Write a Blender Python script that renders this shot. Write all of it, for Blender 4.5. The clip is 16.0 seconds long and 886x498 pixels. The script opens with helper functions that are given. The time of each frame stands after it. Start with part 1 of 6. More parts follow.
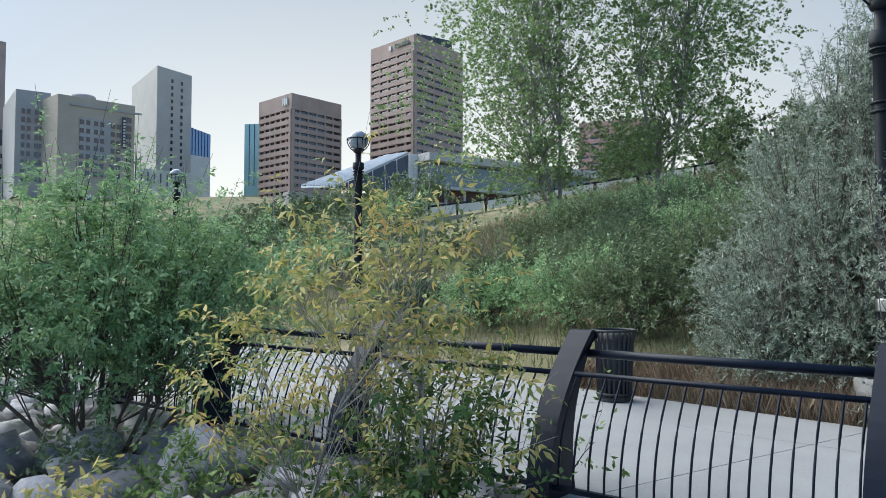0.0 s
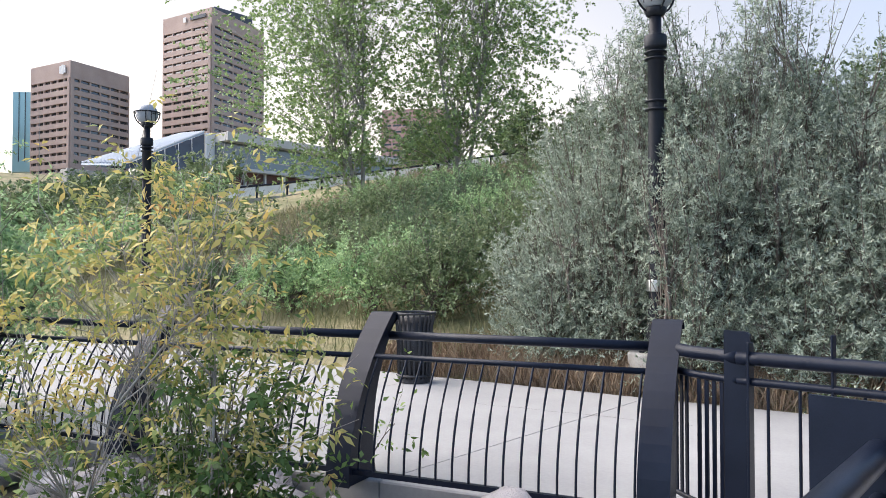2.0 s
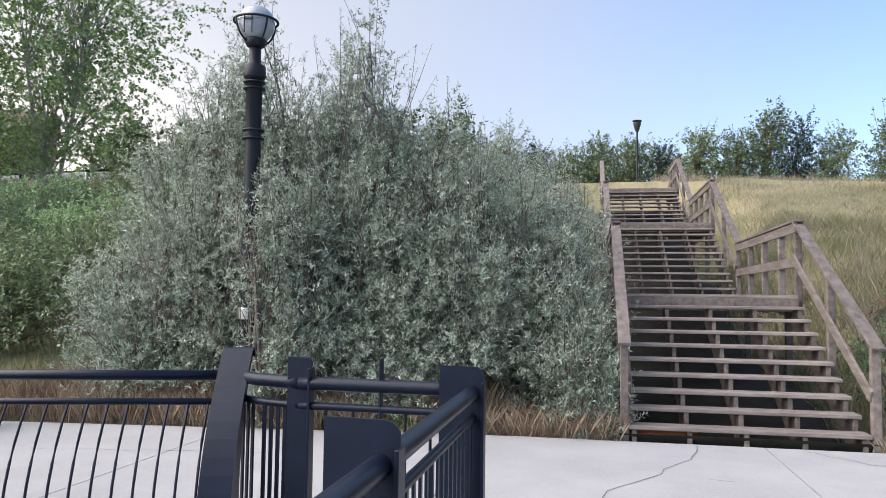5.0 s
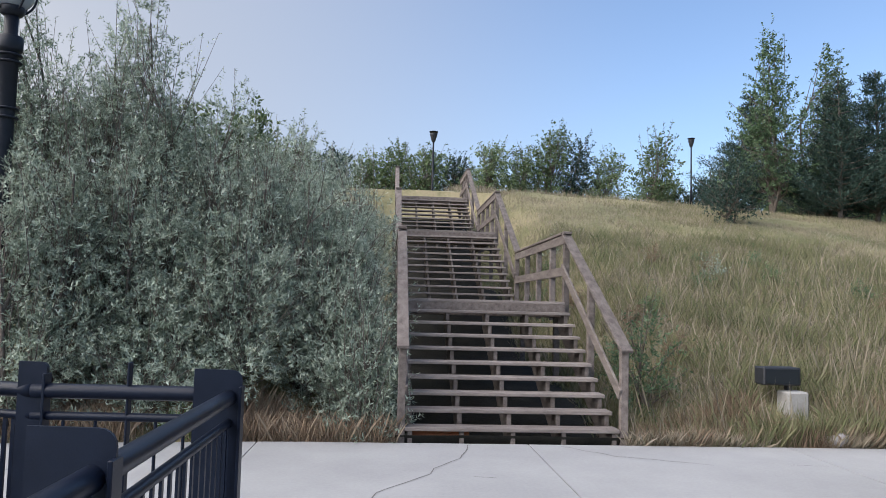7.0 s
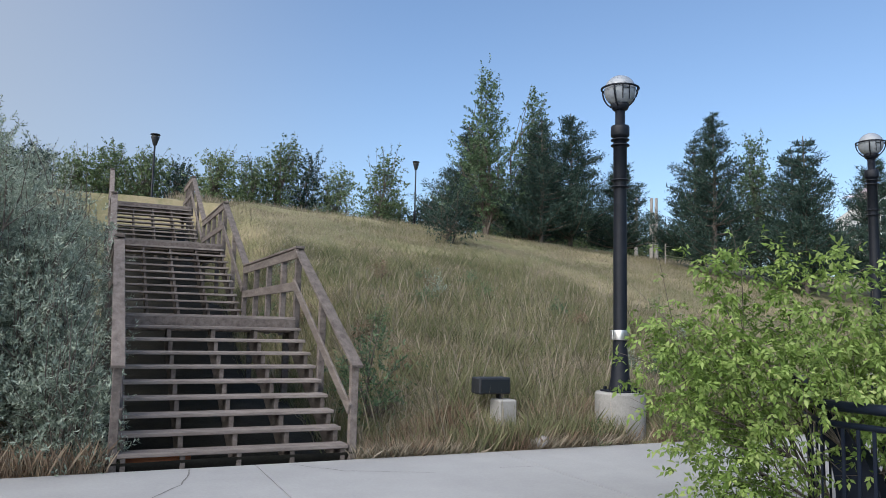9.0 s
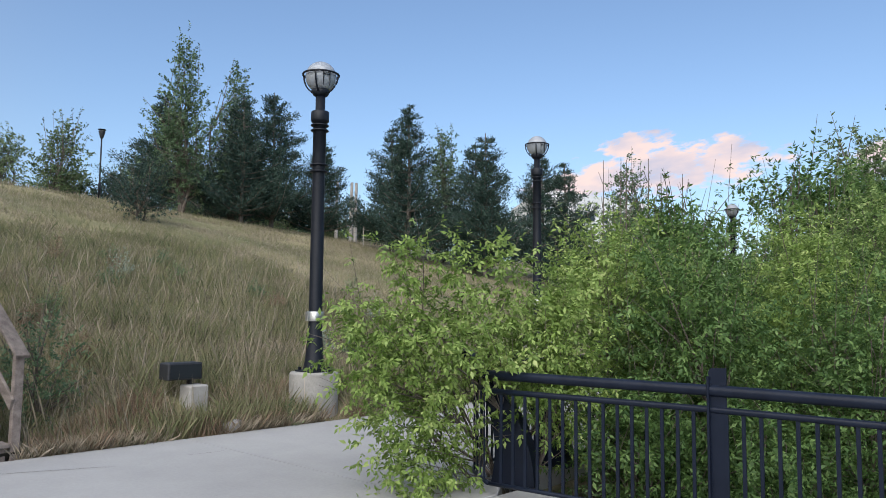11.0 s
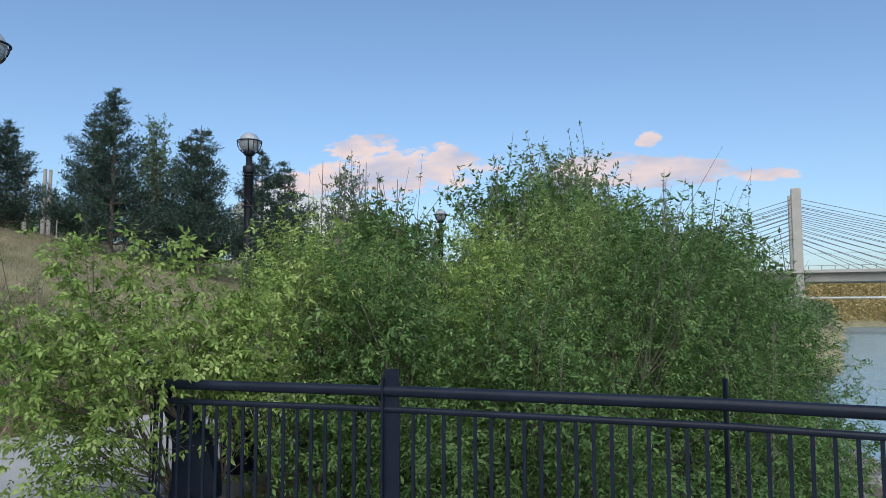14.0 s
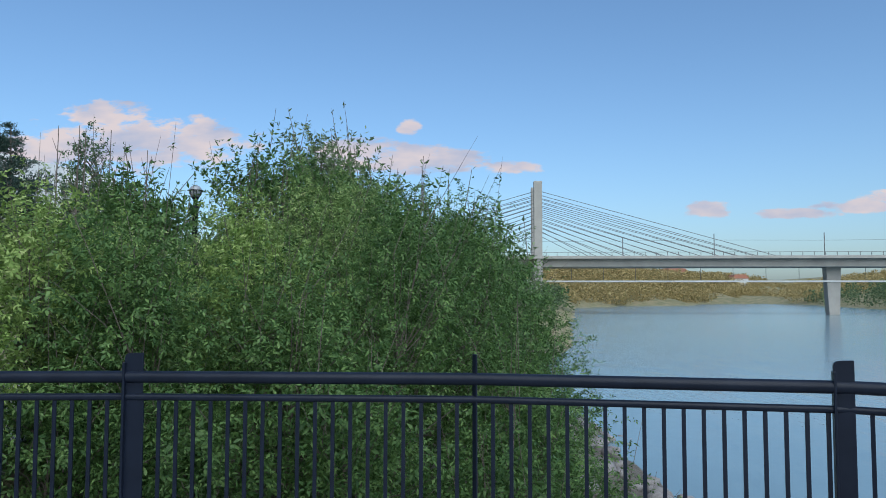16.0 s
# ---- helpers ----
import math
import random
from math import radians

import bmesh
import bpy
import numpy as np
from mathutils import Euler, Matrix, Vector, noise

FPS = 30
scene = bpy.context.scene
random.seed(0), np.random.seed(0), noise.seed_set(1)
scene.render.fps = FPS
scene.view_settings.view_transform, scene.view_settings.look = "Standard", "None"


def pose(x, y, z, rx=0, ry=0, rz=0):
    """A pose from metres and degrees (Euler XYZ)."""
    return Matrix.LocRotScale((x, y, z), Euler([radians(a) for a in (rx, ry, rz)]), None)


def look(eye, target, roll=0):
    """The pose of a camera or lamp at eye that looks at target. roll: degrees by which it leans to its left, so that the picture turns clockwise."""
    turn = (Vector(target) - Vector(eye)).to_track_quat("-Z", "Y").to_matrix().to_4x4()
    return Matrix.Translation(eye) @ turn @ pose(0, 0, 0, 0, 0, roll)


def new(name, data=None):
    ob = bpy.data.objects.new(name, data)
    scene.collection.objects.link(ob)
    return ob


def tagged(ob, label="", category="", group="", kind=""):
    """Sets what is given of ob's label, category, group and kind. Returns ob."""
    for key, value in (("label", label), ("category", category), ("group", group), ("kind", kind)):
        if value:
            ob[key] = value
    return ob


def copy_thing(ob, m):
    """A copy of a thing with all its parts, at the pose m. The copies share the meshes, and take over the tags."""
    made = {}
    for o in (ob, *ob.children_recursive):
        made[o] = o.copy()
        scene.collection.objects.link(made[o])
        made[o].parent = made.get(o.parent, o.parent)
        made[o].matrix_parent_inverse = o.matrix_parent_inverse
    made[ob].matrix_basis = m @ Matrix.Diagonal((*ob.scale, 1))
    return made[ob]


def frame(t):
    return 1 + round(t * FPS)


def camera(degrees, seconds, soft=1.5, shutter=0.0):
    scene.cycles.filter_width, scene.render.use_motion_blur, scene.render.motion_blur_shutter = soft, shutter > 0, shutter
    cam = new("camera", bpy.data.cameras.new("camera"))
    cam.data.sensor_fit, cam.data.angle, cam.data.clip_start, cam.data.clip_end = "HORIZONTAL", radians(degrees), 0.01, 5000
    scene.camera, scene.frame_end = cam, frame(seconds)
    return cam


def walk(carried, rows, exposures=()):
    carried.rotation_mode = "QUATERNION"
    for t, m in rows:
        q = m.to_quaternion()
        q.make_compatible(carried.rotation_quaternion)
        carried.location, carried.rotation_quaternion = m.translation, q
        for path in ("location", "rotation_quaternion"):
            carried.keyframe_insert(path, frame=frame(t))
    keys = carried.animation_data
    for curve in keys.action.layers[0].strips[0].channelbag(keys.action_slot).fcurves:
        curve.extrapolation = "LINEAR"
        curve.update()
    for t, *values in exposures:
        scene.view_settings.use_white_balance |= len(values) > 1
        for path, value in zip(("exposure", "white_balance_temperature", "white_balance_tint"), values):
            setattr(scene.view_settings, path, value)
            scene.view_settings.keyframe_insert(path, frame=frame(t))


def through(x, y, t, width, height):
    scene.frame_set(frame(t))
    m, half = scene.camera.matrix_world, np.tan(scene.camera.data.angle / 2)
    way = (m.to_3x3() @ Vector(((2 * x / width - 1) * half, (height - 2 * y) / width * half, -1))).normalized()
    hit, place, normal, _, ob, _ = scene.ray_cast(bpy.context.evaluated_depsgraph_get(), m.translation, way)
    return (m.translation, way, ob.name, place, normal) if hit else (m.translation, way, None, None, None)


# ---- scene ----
cam = camera(60.96, 16.0, soft=0.9)
# seconds, x, y, z, tilt, lean, turn
PATH = [
    (0.0, -0.215, -0.308, 1.590, 92.40, -0.04, 54.92),
    (0.5, -0.320, -0.188, 1.566, 92.07, -0.19, 51.75),
    (1.0, -0.329, -0.172, 1.561, 91.67, -0.21, 47.84),
    (1.5, -0.322, -0.192, 1.555, 91.19, 0.04, 43.83),
    (2.0, -0.310, -0.213, 1.561, 91.30, 0.03, 39.96),
    (2.5, -0.302, -0.217, 1.566, 91.84, -0.19, 34.63),
    (3.0, -0.285, -0.199, 1.564, 92.26, -0.44, 29.98),
    (3.5, -0.242, -0.140, 1.559, 92.60, -0.56, 26.16),
    (4.0, -0.188, -0.115, 1.561, 92.84, -0.78, 20.72),
    (4.5, -0.144, -0.090, 1.562, 93.17, -0.66, 15.48),
    (7.0, 0.085, 0.007, 1.546, 94.20, -1.45, -4.14),
    (7.5, 0.052, 0.017, 1.557, 94.43, -1.31, -9.05),
    (8.0, 0.018, 0.016, 1.566, 94.99, -0.93, -13.76),
    (8.5, 0.014, 0.052, 1.563, 95.53, -0.97, -19.16),
    (9.0, 0.007, 0.067, 1.548, 95.84, -1.35, -24.81),
    (9.5, -0.007, 0.066, 1.555, 95.90, -1.47, -30.42),
    (10.0, -0.021, 0.053, 1.547, 95.35, -1.27, -37.03),
    (12.5, 0.128, -0.224, 1.601, 95.22, 0.28, -56.76),
    (13.0, 0.192, -0.227, 1.605, 95.42, 0.16, -59.92),
    (13.5, 0.200, -0.272, 1.597, 95.34, -0.02, -64.01),
    (14.0, 0.218, -0.296, 1.601, 94.80, 0.05, -67.92),
    (14.5, 0.217, -0.296, 1.595, 94.37, 0.22, -73.02),
    (15.0, 0.231, -0.287, 1.592, 94.03, 0.18, -77.36),
    (15.5, 0.233, -0.282, 1.594, 93.73, -0.03, -81.47),
    (16.0, 0.285, -0.277, 1.584, 93.43, -0.05, -86.04),
]
EXPOSURES = [(0.0, 0.88, 6000, 3), (1.5, 1.32, 6600, 11), (3.5, 1.55, 6650, 13), (4.5, 1.45, 6600, 13), (7.0, 1.0, 6400, 11), (9.0, 0.75, 6300, 8), (12.5, 0.64, 6380, 8), (16.0, 0.33, 5620, 1)]
walk(cam, [(t, pose(x, y, z, rx, ry, rz)) for t, x, y, z, rx, ry, rz in PATH], EXPOSURES)

# ---- sky and fill sun: soft evening light from up the river, behind the walker's left shoulder ----
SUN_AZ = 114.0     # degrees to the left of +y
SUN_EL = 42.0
world = bpy.data.worlds.new("sky")
scene.world = world
world.use_nodes = True
wn, wl = world.node_tree.nodes, world.node_tree.links
sky = wn.new("ShaderNodeTexSky")
sky.sky_type = "NISHITA"
sky.sun_disc = False
sky.sun_elevation = radians(SUN_EL)
sky.sun_rotation = radians(-SUN_AZ)
sky.altitude = 650
sky.air_density, sky.dust_density, sky.ozone_density = 1.0, 3.0, 2.5
SKY_STRENGTH = 0.12
wn["Background"].inputs["Strength"].default_value = SKY_STRENGTH

# clouds low in the east, laid out by y/x and z/x of the viewing way
CLOUDS = ((0.50, 0.208, 0.16, 0.034), (0.62, 0.200, 0.12, 0.024), (0.42, 0.214, 0.075, 0.028), (0.54, 0.248, 0.055, 0.020), (0.195, 0.190, 0.055, 0.024),
          (0.118, 0.224, 0.016, 0.011), (0.115, 0.182, 0.065, 0.021), (0.06, 0.180, 0.055, 0.018), (-0.024, 0.169, 0.036, 0.009), (-0.279, 0.110, 0.030, 0.011),
          (-0.47, 0.113, 0.060, 0.010), (-0.40, 0.105, 0.055, 0.007), (-0.54, 0.124, 0.06, 0.011))


def wmath(op, a, b=None, c=None):
    n = wn.new("ShaderNodeMath")
    n.operation = op
    for i, v in enumerate((a, b, c)):
        if v is None:
            continue
        if isinstance(v, (int, float)):
            n.inputs[i].default_value = v
        else:
            wl.new(v, n.inputs[i])
    return n.outputs[0]


w_co, w_sep = wn.new("ShaderNodeTexCoord"), wn.new("ShaderNodeSeparateXYZ")
wl.new(w_co.outputs["Generated"], w_sep.inputs[0])
w_ahead = wmath("MAXIMUM", w_sep.outputs["X"], 0.05)
w_y, w_z = wmath("DIVIDE", w_sep.outputs["Y"], w_ahead), wmath("DIVIDE", w_sep.outputs["Z"], w_ahead)
w_flat = wn.new("ShaderNodeCombineXYZ")
wl.new(w_y, w_flat.inputs[0])
wl.new(wmath("MULTIPLY", w_z, 2.6), w_flat.inputs[1])
w_noise = wn.new("ShaderNodeTexNoise")
w_noise.inputs["Scale"].default_value, w_noise.inputs["Detail"].default_value, w_noise.inputs["Roughness"].default_value = 24.0, 8, 0.6
wl.new(w_flat.outputs[0], w_noise.inputs["Vector"])
w_ruffle = wmath("MULTIPLY_ADD", w_noise.outputs["Fac"], 4.6, -2.0)
w_all = None
for cy, cz, ry, rz in CLOUDS:
    a = wmath("POWER", wmath("ABSOLUTE", wmath("MULTIPLY_ADD", w_y, 1 / ry, -cy / ry)), 2.0)
    up_ = wmath("MULTIPLY_ADD", w_z, 1 / rz, -cz / rz)
    b = wmath("POWER", wmath("ABSOLUTE", up_), 2.0)
    m = wmath("SUBTRACT", 1.0, wmath("ADD", a, b))
    w_all = m if w_all is None else wmath("MAXIMUM", w_all, m)
w_dense = wn.new("ShaderNodeMapRange")
w_dense.interpolation_type = "SMOOTHSTEP"
w_dense.inputs[1].default_value, w_dense.inputs[2].default_value = 0.0, 0.9
wl.new(wmath("ADD", wmath("MAXIMUM", w_all, -2.5), w_ruffle), w_dense.inputs[0])
w_front = wmath("MULTIPLY", w_dense.outputs[0], wmath("GREATER_THAN", w_sep.outputs["X"], 0.1))
w_tone = wn.new("ShaderNodeTexNoise")
w_tone.inputs["Scale"].default_value, w_tone.inputs["Detail"].default_value = 9.0, 4
wl.new(w_flat.outputs[0], w_tone.inputs["Vector"])
w_ramp = wn.new("ShaderNodeValToRGB")
for e, (p_, c_) in zip(w_ramp.color_ramp.elements, ((0.36, (3.2, 3.1, 3.8, 1)), (0.62, (5.6, 4.2, 3.8, 1)))):
    e.position, e.color = p_, c_
wl.new(w_tone.outputs["Fac"], w_ramp.inputs[0])
w_mix = wn.new("ShaderNodeMixRGB")
wl.new(wmath("MULTIPLY", w_front, 0.93), w_mix.inputs[0])
wl.new(sky.outputs[0], w_mix.inputs[1])
wl.new(w_ramp.outputs[0], w_mix.inputs[2])

# thin evening haze, pale towards the sunset side and warm along the horizon there
w_west = wn.new("ShaderNodeVectorMath")
w_west.operation = "DOT_PRODUCT"
wl.new(w_co.outputs["Generated"], w_west.inputs[0])
w_west.inputs[1].default_value = (-0.82, 0.57, 0.0)
w_veil, w_glow = wn.new("ShaderNodeMapRange"), wn.new("ShaderNodeMapRange")
for node, lo_, hi_, src in ((w_veil, 0.18, 0.95, w_west.outputs["Value"]), (w_glow, 0.50, 0.04, w_sep.outputs["Z"])):
    node.interpolation_type = "SMOOTHSTEP"
    node.inputs[1].default_value, node.inputs[2].default_value = lo_, hi_
    wl.new(src, node.inputs[0])
w_pale = wn.new("ShaderNodeMixRGB")
w_pale.inputs[1].default_value, w_pale.inputs[2].default_value = (2.45, 2.53, 2.72, 1), (5.0, 4.55, 4.0, 1)
w_set = wn.new("ShaderNodeMapRange")
w_set.interpolation_type = "SMOOTHSTEP"
w_set.inputs[1].default_value, w_set.inputs[2].default_value = 0.72, 1.0
wl.new(w_west.outputs["Value"], w_set.inputs[0])
wl.new(wmath("MULTIPLY", w_glow.outputs[0], w_set.outputs[0]), w_pale.inputs[0])
w_sky = wn.new("ShaderNodeMixRGB")
wl.new(wmath("MULTIPLY", w_veil.outputs[0], 0.9), w_sky.inputs[0])
wl.new(w_mix.outputs[0], w_sky.inputs[1])
wl.new(w_pale.outputs[0], w_sky.inputs[2])
wl.new(w_sky.outputs[0], wn["Background"].inputs["Color"])

# broad added lamp, higher than the evening sun, standing in for sky glow
fill_sun_data = bpy.data.lights.new("fill_sun", "SUN")
fill_sun_data.energy, fill_sun_data.angle, fill_sun_data.color = 2.4, radians(85), (1.0, 0.93, 0.85)
fill_sun = new("fill_sun", fill_sun_data)
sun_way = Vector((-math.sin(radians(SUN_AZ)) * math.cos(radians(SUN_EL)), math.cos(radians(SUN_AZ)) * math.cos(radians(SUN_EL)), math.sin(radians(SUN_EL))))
fill_sun.matrix_world = look(sun_way * 100, (0, 0, 0))

# ---- materials ----
def base_mat(name):
    m = bpy.data.materials.new(name)
    m.use_nodes = True
    return m, m.node_tree.nodes, m.node_tree.links, m.node_tree.nodes["Principled BSDF"]


def ramp(nodes, stops):
    r = nodes.new("ShaderNodeValToRGB")
    els = r.color_ramp.elements
    while len(els) < len(stops):
        els.new(0.5)
    for e, (p, c) in zip(els, stops):
        e.position, e.color = p, (*c, 1)
    return r


def surface(name, c1, c2, rough=0.7, scale=3.0, fine=40.0, bump=0.3, metallic=0.0, stretch=(1, 1, 1), vary=0.0, c3=None, spec=0.5):
    """Two scales of noise between the colours, fine relief, and a spread from piece to piece."""
    m, n, l, b = base_mat(name)
    co = n.new("ShaderNodeTexCoord")
    mp = n.new("ShaderNodeMapping")
    mp.inputs["Scale"].default_value = stretch
    l.new(co.outputs["Object"], mp.inputs["Vector"])
    big, small = n.new("ShaderNodeTexNoise"), n.new("ShaderNodeTexNoise")
    for t, s, d in ((big, scale, 6), (small, fine, 4)):
        t.inputs["Scale"].default_value, t.inputs["Detail"].default_value, t.inputs["Roughness"].default_value = s, d, 0.62
        l.new(mp.outputs[0], t.inputs["Vector"])
    mix = n.new("ShaderNodeMath")
    mix.operation = "MULTIPLY_ADD"
    l.new(small.outputs["Fac"], mix.inputs[0])
    mix.inputs[1].default_value = 0.45
    add = n.new("ShaderNodeMath")
    add.operation = "MULTIPLY_ADD"
    l.new(big.outputs["Fac"], add.inputs[0])
    add.inputs[1].default_value, add.inputs[2].default_value = 1.1, -0.27
    l.new(add.outputs[0], mix.inputs[2])
    r = ramp(n, [(0.25, c1), (0.75, c2)] if c3 is None else [(0.2, c1), (0.5, c2), (0.8, c3)])
    l.new(mix.outputs[0], r.inputs[0])
    col = r.outputs[0]
    if vary:
        oi, hs, mr = n.new("ShaderNodeObjectInfo"), n.new("ShaderNodeHueSaturation"), n.new("ShaderNodeMapRange")
        l.new(oi.outputs["Random"], mr.inputs[0])
        mr.inputs[3].default_value, mr.inputs[4].default_value = 1 - vary, 1 + vary
        l.new(mr.outputs[0], hs.inputs["Value"])
        l.new(col, hs.inputs["Color"])
        col = hs.outputs[0]
    l.new(col, b.inputs["Base Color"])
    b.inputs["Roughness"].default_value, b.inputs["Metallic"].default_value, b.inputs["Specular IOR Level"].default_value = rough, metallic, spec
    if bump:
        bp = n.new("ShaderNodeBump")
        bp.inputs["Strength"].default_value, bp.inputs["Distance"].default_value = bump, 0.02
        l.new(small.outputs["Fac"], bp.inputs["Height"])
        l.new(bp.outputs[0], b.inputs["Normal"])
    return m


def leafy(name, stops, rough=0.5, through=0.34, spec=0.3):
    """Foliage: every leaf takes its own colour, and lets some light through."""
    m, n, l, b = base_mat(name)
    g = n.new("ShaderNodeNewGeometry")
    r = ramp(n, stops)
    co, patch = n.new("ShaderNodeTexCoord"), n.new("ShaderNodeTexNoise")
    patch.inputs["Scale"].default_value, patch.inputs["Detail"].default_value = 1.3, 2
    l.new(co.outputs["Object"], patch.inputs["Vector"])
    mx = n.new("ShaderNodeMath")
    mx.operation = "MULTIPLY_ADD"
    l.new(g.outputs["Random Per Island"], mx.inputs[0])
    mx.inputs[1].default_value = 0.7
    sh = n.new("ShaderNodeMath")
    sh.operation = "MULTIPLY_ADD"
    l.new(patch.outputs["Fac"], sh.inputs[0])
    sh.inputs[1].default_value, sh.inputs[2].default_value = 0.9, -0.3
    l.new(sh.outputs[0], mx.inputs[2])
    l.new(mx.outputs[0], r.inputs[0])
    l.new(r.outputs[0], b.inputs["Base Color"])
    b.inputs["Roughness"].default_value, b.inputs["Specular IOR Level"].default_value = rough, spec
    tr, ms, out = n.new("ShaderNodeBsdfTranslucent"), n.new("ShaderNodeMixShader"), n["Material Output"]
    l.new(r.outputs[0], tr.inputs["Color"])
    ms.inputs[0].default_value = through
    l.new(b.outputs[0], ms.inputs[1])
    l.new(tr.outputs[0], ms.inputs[2])
    l.new(ms.outputs[0], out.inputs["Surface"])
    return m


M_CONCRETE = surface("pale_concrete", (0.28, 0.28, 0.28), (0.375, 0.375, 0.37), 0.85, 0.6, 30, 0.15)
M_OLD_CONCRETE = surface("weathered_concrete", (0.23, 0.225, 0.21), (0.38, 0.37, 0.35), 0.9, 2.5, 40, 0.35)
M_CRACK = surface("dark_crack", (0.10, 0.095, 0.09), (0.2, 0.19, 0.18), 0.95, 6, 40, 0.0)
# soil darkened in colour to carry the shade between the treads
M_SHADE_SOIL = surface("bare_soil_with_painted_shade", (0.010, 0.010, 0.008), (0.034, 0.032, 0.024), 0.95, 3, 25, 0.6)
M_STEEL = surface("black_blue_painted_steel", (0.005, 0.008, 0.017), (0.011, 0.016, 0.031), 0.38, 4, 180, 0.05, spec=0.22)
M_LAMP_BLACK = surface("black_lamp_paint", (0.005, 0.007, 0.012), (0.011, 0.014, 0.022), 0.5, 5, 120, 0.06, spec=0.3)
M_BAND = surface("brushed_steel", (0.55, 0.55, 0.55), (0.75, 0.75, 0.74), 0.3, 8, 200, 0.05, 0.9)
M_WOOD = surface("weathered_stair_timber", (0.120, 0.098, 0.086), (0.300, 0.262, 0.238), 0.85, 2.2, 30, 0.35, 0, (1, 6, 6), 0.22)
M_WOOD_Y = surface("weathered_rail_timber", (0.080, 0.063, 0.055), (0.225, 0.192, 0.172), 0.85, 2.2, 30, 0.35, 0, (6, 1, 6), 0.22)
M_BARK = surface("grey_brown_bark", (0.07, 0.055, 0.045), (0.20, 0.17, 0.145), 0.9, 6, 60, 0.6)
M_BARK_PALE = surface("pale_grey_bark", (0.22, 0.20, 0.18), (0.42, 0.40, 0.37), 0.85, 6, 50, 0.5)
M_ROCK = surface("grey_pink_boulder", (0.21, 0.20, 0.205), (0.42, 0.40, 0.405), 0.9, 2.2, 30, 0.7, 0, (1, 1, 1), 0.4, (0.48, 0.435, 0.415))
M_RIPRAP = surface("grey_riprap", (0.17, 0.16, 0.16), (0.33, 0.31, 0.305), 0.9, 2.2, 30, 0.7, 0, (1, 1, 1), 0.25)
M_BIN = surface("dark_bin_slats", (0.012, 0.014, 0.018), (0.03, 0.032, 0.038), 0.5, 6, 90, 0.1)
M_TOWER = surface("brown_precast_concrete", (0.360, 0.268, 0.235), (0.460, 0.355, 0.315), 0.85, 0.15, 3, 0.0)
M_TOWER_GREY = surface("pale_grey_render", (0.432, 0.420, 0.396), (0.540, 0.528, 0.498), 0.85, 0.12, 3, 0.0)
M_HOTEL = surface("tan_hotel_brick", (0.396, 0.342, 0.282), (0.516, 0.450, 0.372), 0.85, 0.12, 3, 0.0)
M_HOTEL_GREY = surface("grey_hotel_panels", (0.324, 0.318, 0.318), (0.432, 0.420, 0.414), 0.85, 0.12, 3, 0.0)
M_WHITE_WALL = surface("white_wall_panels", (0.62, 0.63, 0.64), (0.74, 0.75, 0.76), 0.7, 0.4, 5, 0.0)
M_SLATE = surface("dark_slate_roof", (0.05, 0.06, 0.08), (0.10, 0.11, 0.13), 0.7, 0.6, 5, 0.0)
M_BRIDGE = surface("bridge_concrete", (0.27, 0.265, 0.25), (0.37, 0.36, 0.34), 0.85, 0.2, 3, 0.0)
M_CABLE = surface("grey_cable_sheath", (0.10, 0.105, 0.11), (0.16, 0.165, 0.17), 0.6, 1, 5, 0.0)
M_BRICK_FAR = surface("far_red_roofs", (0.30, 0.13, 0.09), (0.40, 0.2, 0.14), 0.9, 0.3, 3, 0.0)
M_ORANGE = surface("rusty_board", (0.30, 0.09, 0.04), (0.42, 0.16, 0.07), 0.9, 3, 20, 0.2)


def glass(name, colour, rough=0.08):
    m, n, l, b = base_mat(name)
    b.inputs["Base Color"].default_value = (*colour, 1)
    b.inputs["Roughness"].default_value, b.inputs["Specular IOR Level"].default_value = rough, 0.8
    return m


M_WINDOW = glass("dark_window_glass", (0.025, 0.03, 0.036))
M_BLUE_GLASS = glass("blue_curtain_glass", (0.09, 0.25, 0.55))
M_TEAL_GLASS = glass("teal_curtain_glass", (0.36, 0.62, 0.66))
M_GLOBE = surface("frosted_lamp_globe", (0.25, 0.28, 0.32), (0.34, 0.36, 0.39), 0.2, 4, 30, 0.0)

# the ground: dry grass on the slope, stony soil towards the river
M_GROUND, gn, gl, gb = base_mat("grassy_ground")
g_co = gn.new("ShaderNodeNewGeometry")
g_sep = gn.new("ShaderNodeSeparateXYZ")
gl.new(g_co.outputs["Position"], g_sep.inputs[0])
g_big, g_small = gn.new("ShaderNodeTexNoise"), gn.new("ShaderNodeTexNoise")
for tex, s in ((g_big, 0.28), (g_small, 5.0)):
    tex.inputs["Scale"].default_value, tex.inputs["Detail"].default_value, tex.inputs["Roughness"].default_value = s, 8, 0.65
    gl.new(g_co.outputs["Position"], tex.inputs["Vector"])
g_dry = ramp(gn, [(0.32, (0.10, 0.115, 0.045)), (0.46, (0.19, 0.18, 0.09)), (0.62, (0.30, 0.255, 0.15)), (0.8, (0.24, 0.185, 0.11))])
g_mix = gn.new("ShaderNodeMath")
g_mix.operation = "MULTIPLY_ADD"
gl.new(g_small.outputs["Fac"], g_mix.inputs[0])
g_mix.inputs[1].default_value = 0.4
g_half = gn.new("ShaderNodeMath")
g_half.operation = "MULTIPLY_ADD"
gl.new(g_big.outputs["Fac"], g_half.inputs[0])
g_half.inputs[1].default_value, g_half.inputs[2].default_value = 0.9, -0.15
gl.new(g_half.outputs[0], g_mix.inputs[2])
gl.new(g_mix.outputs[0], g_dry.inputs[0])
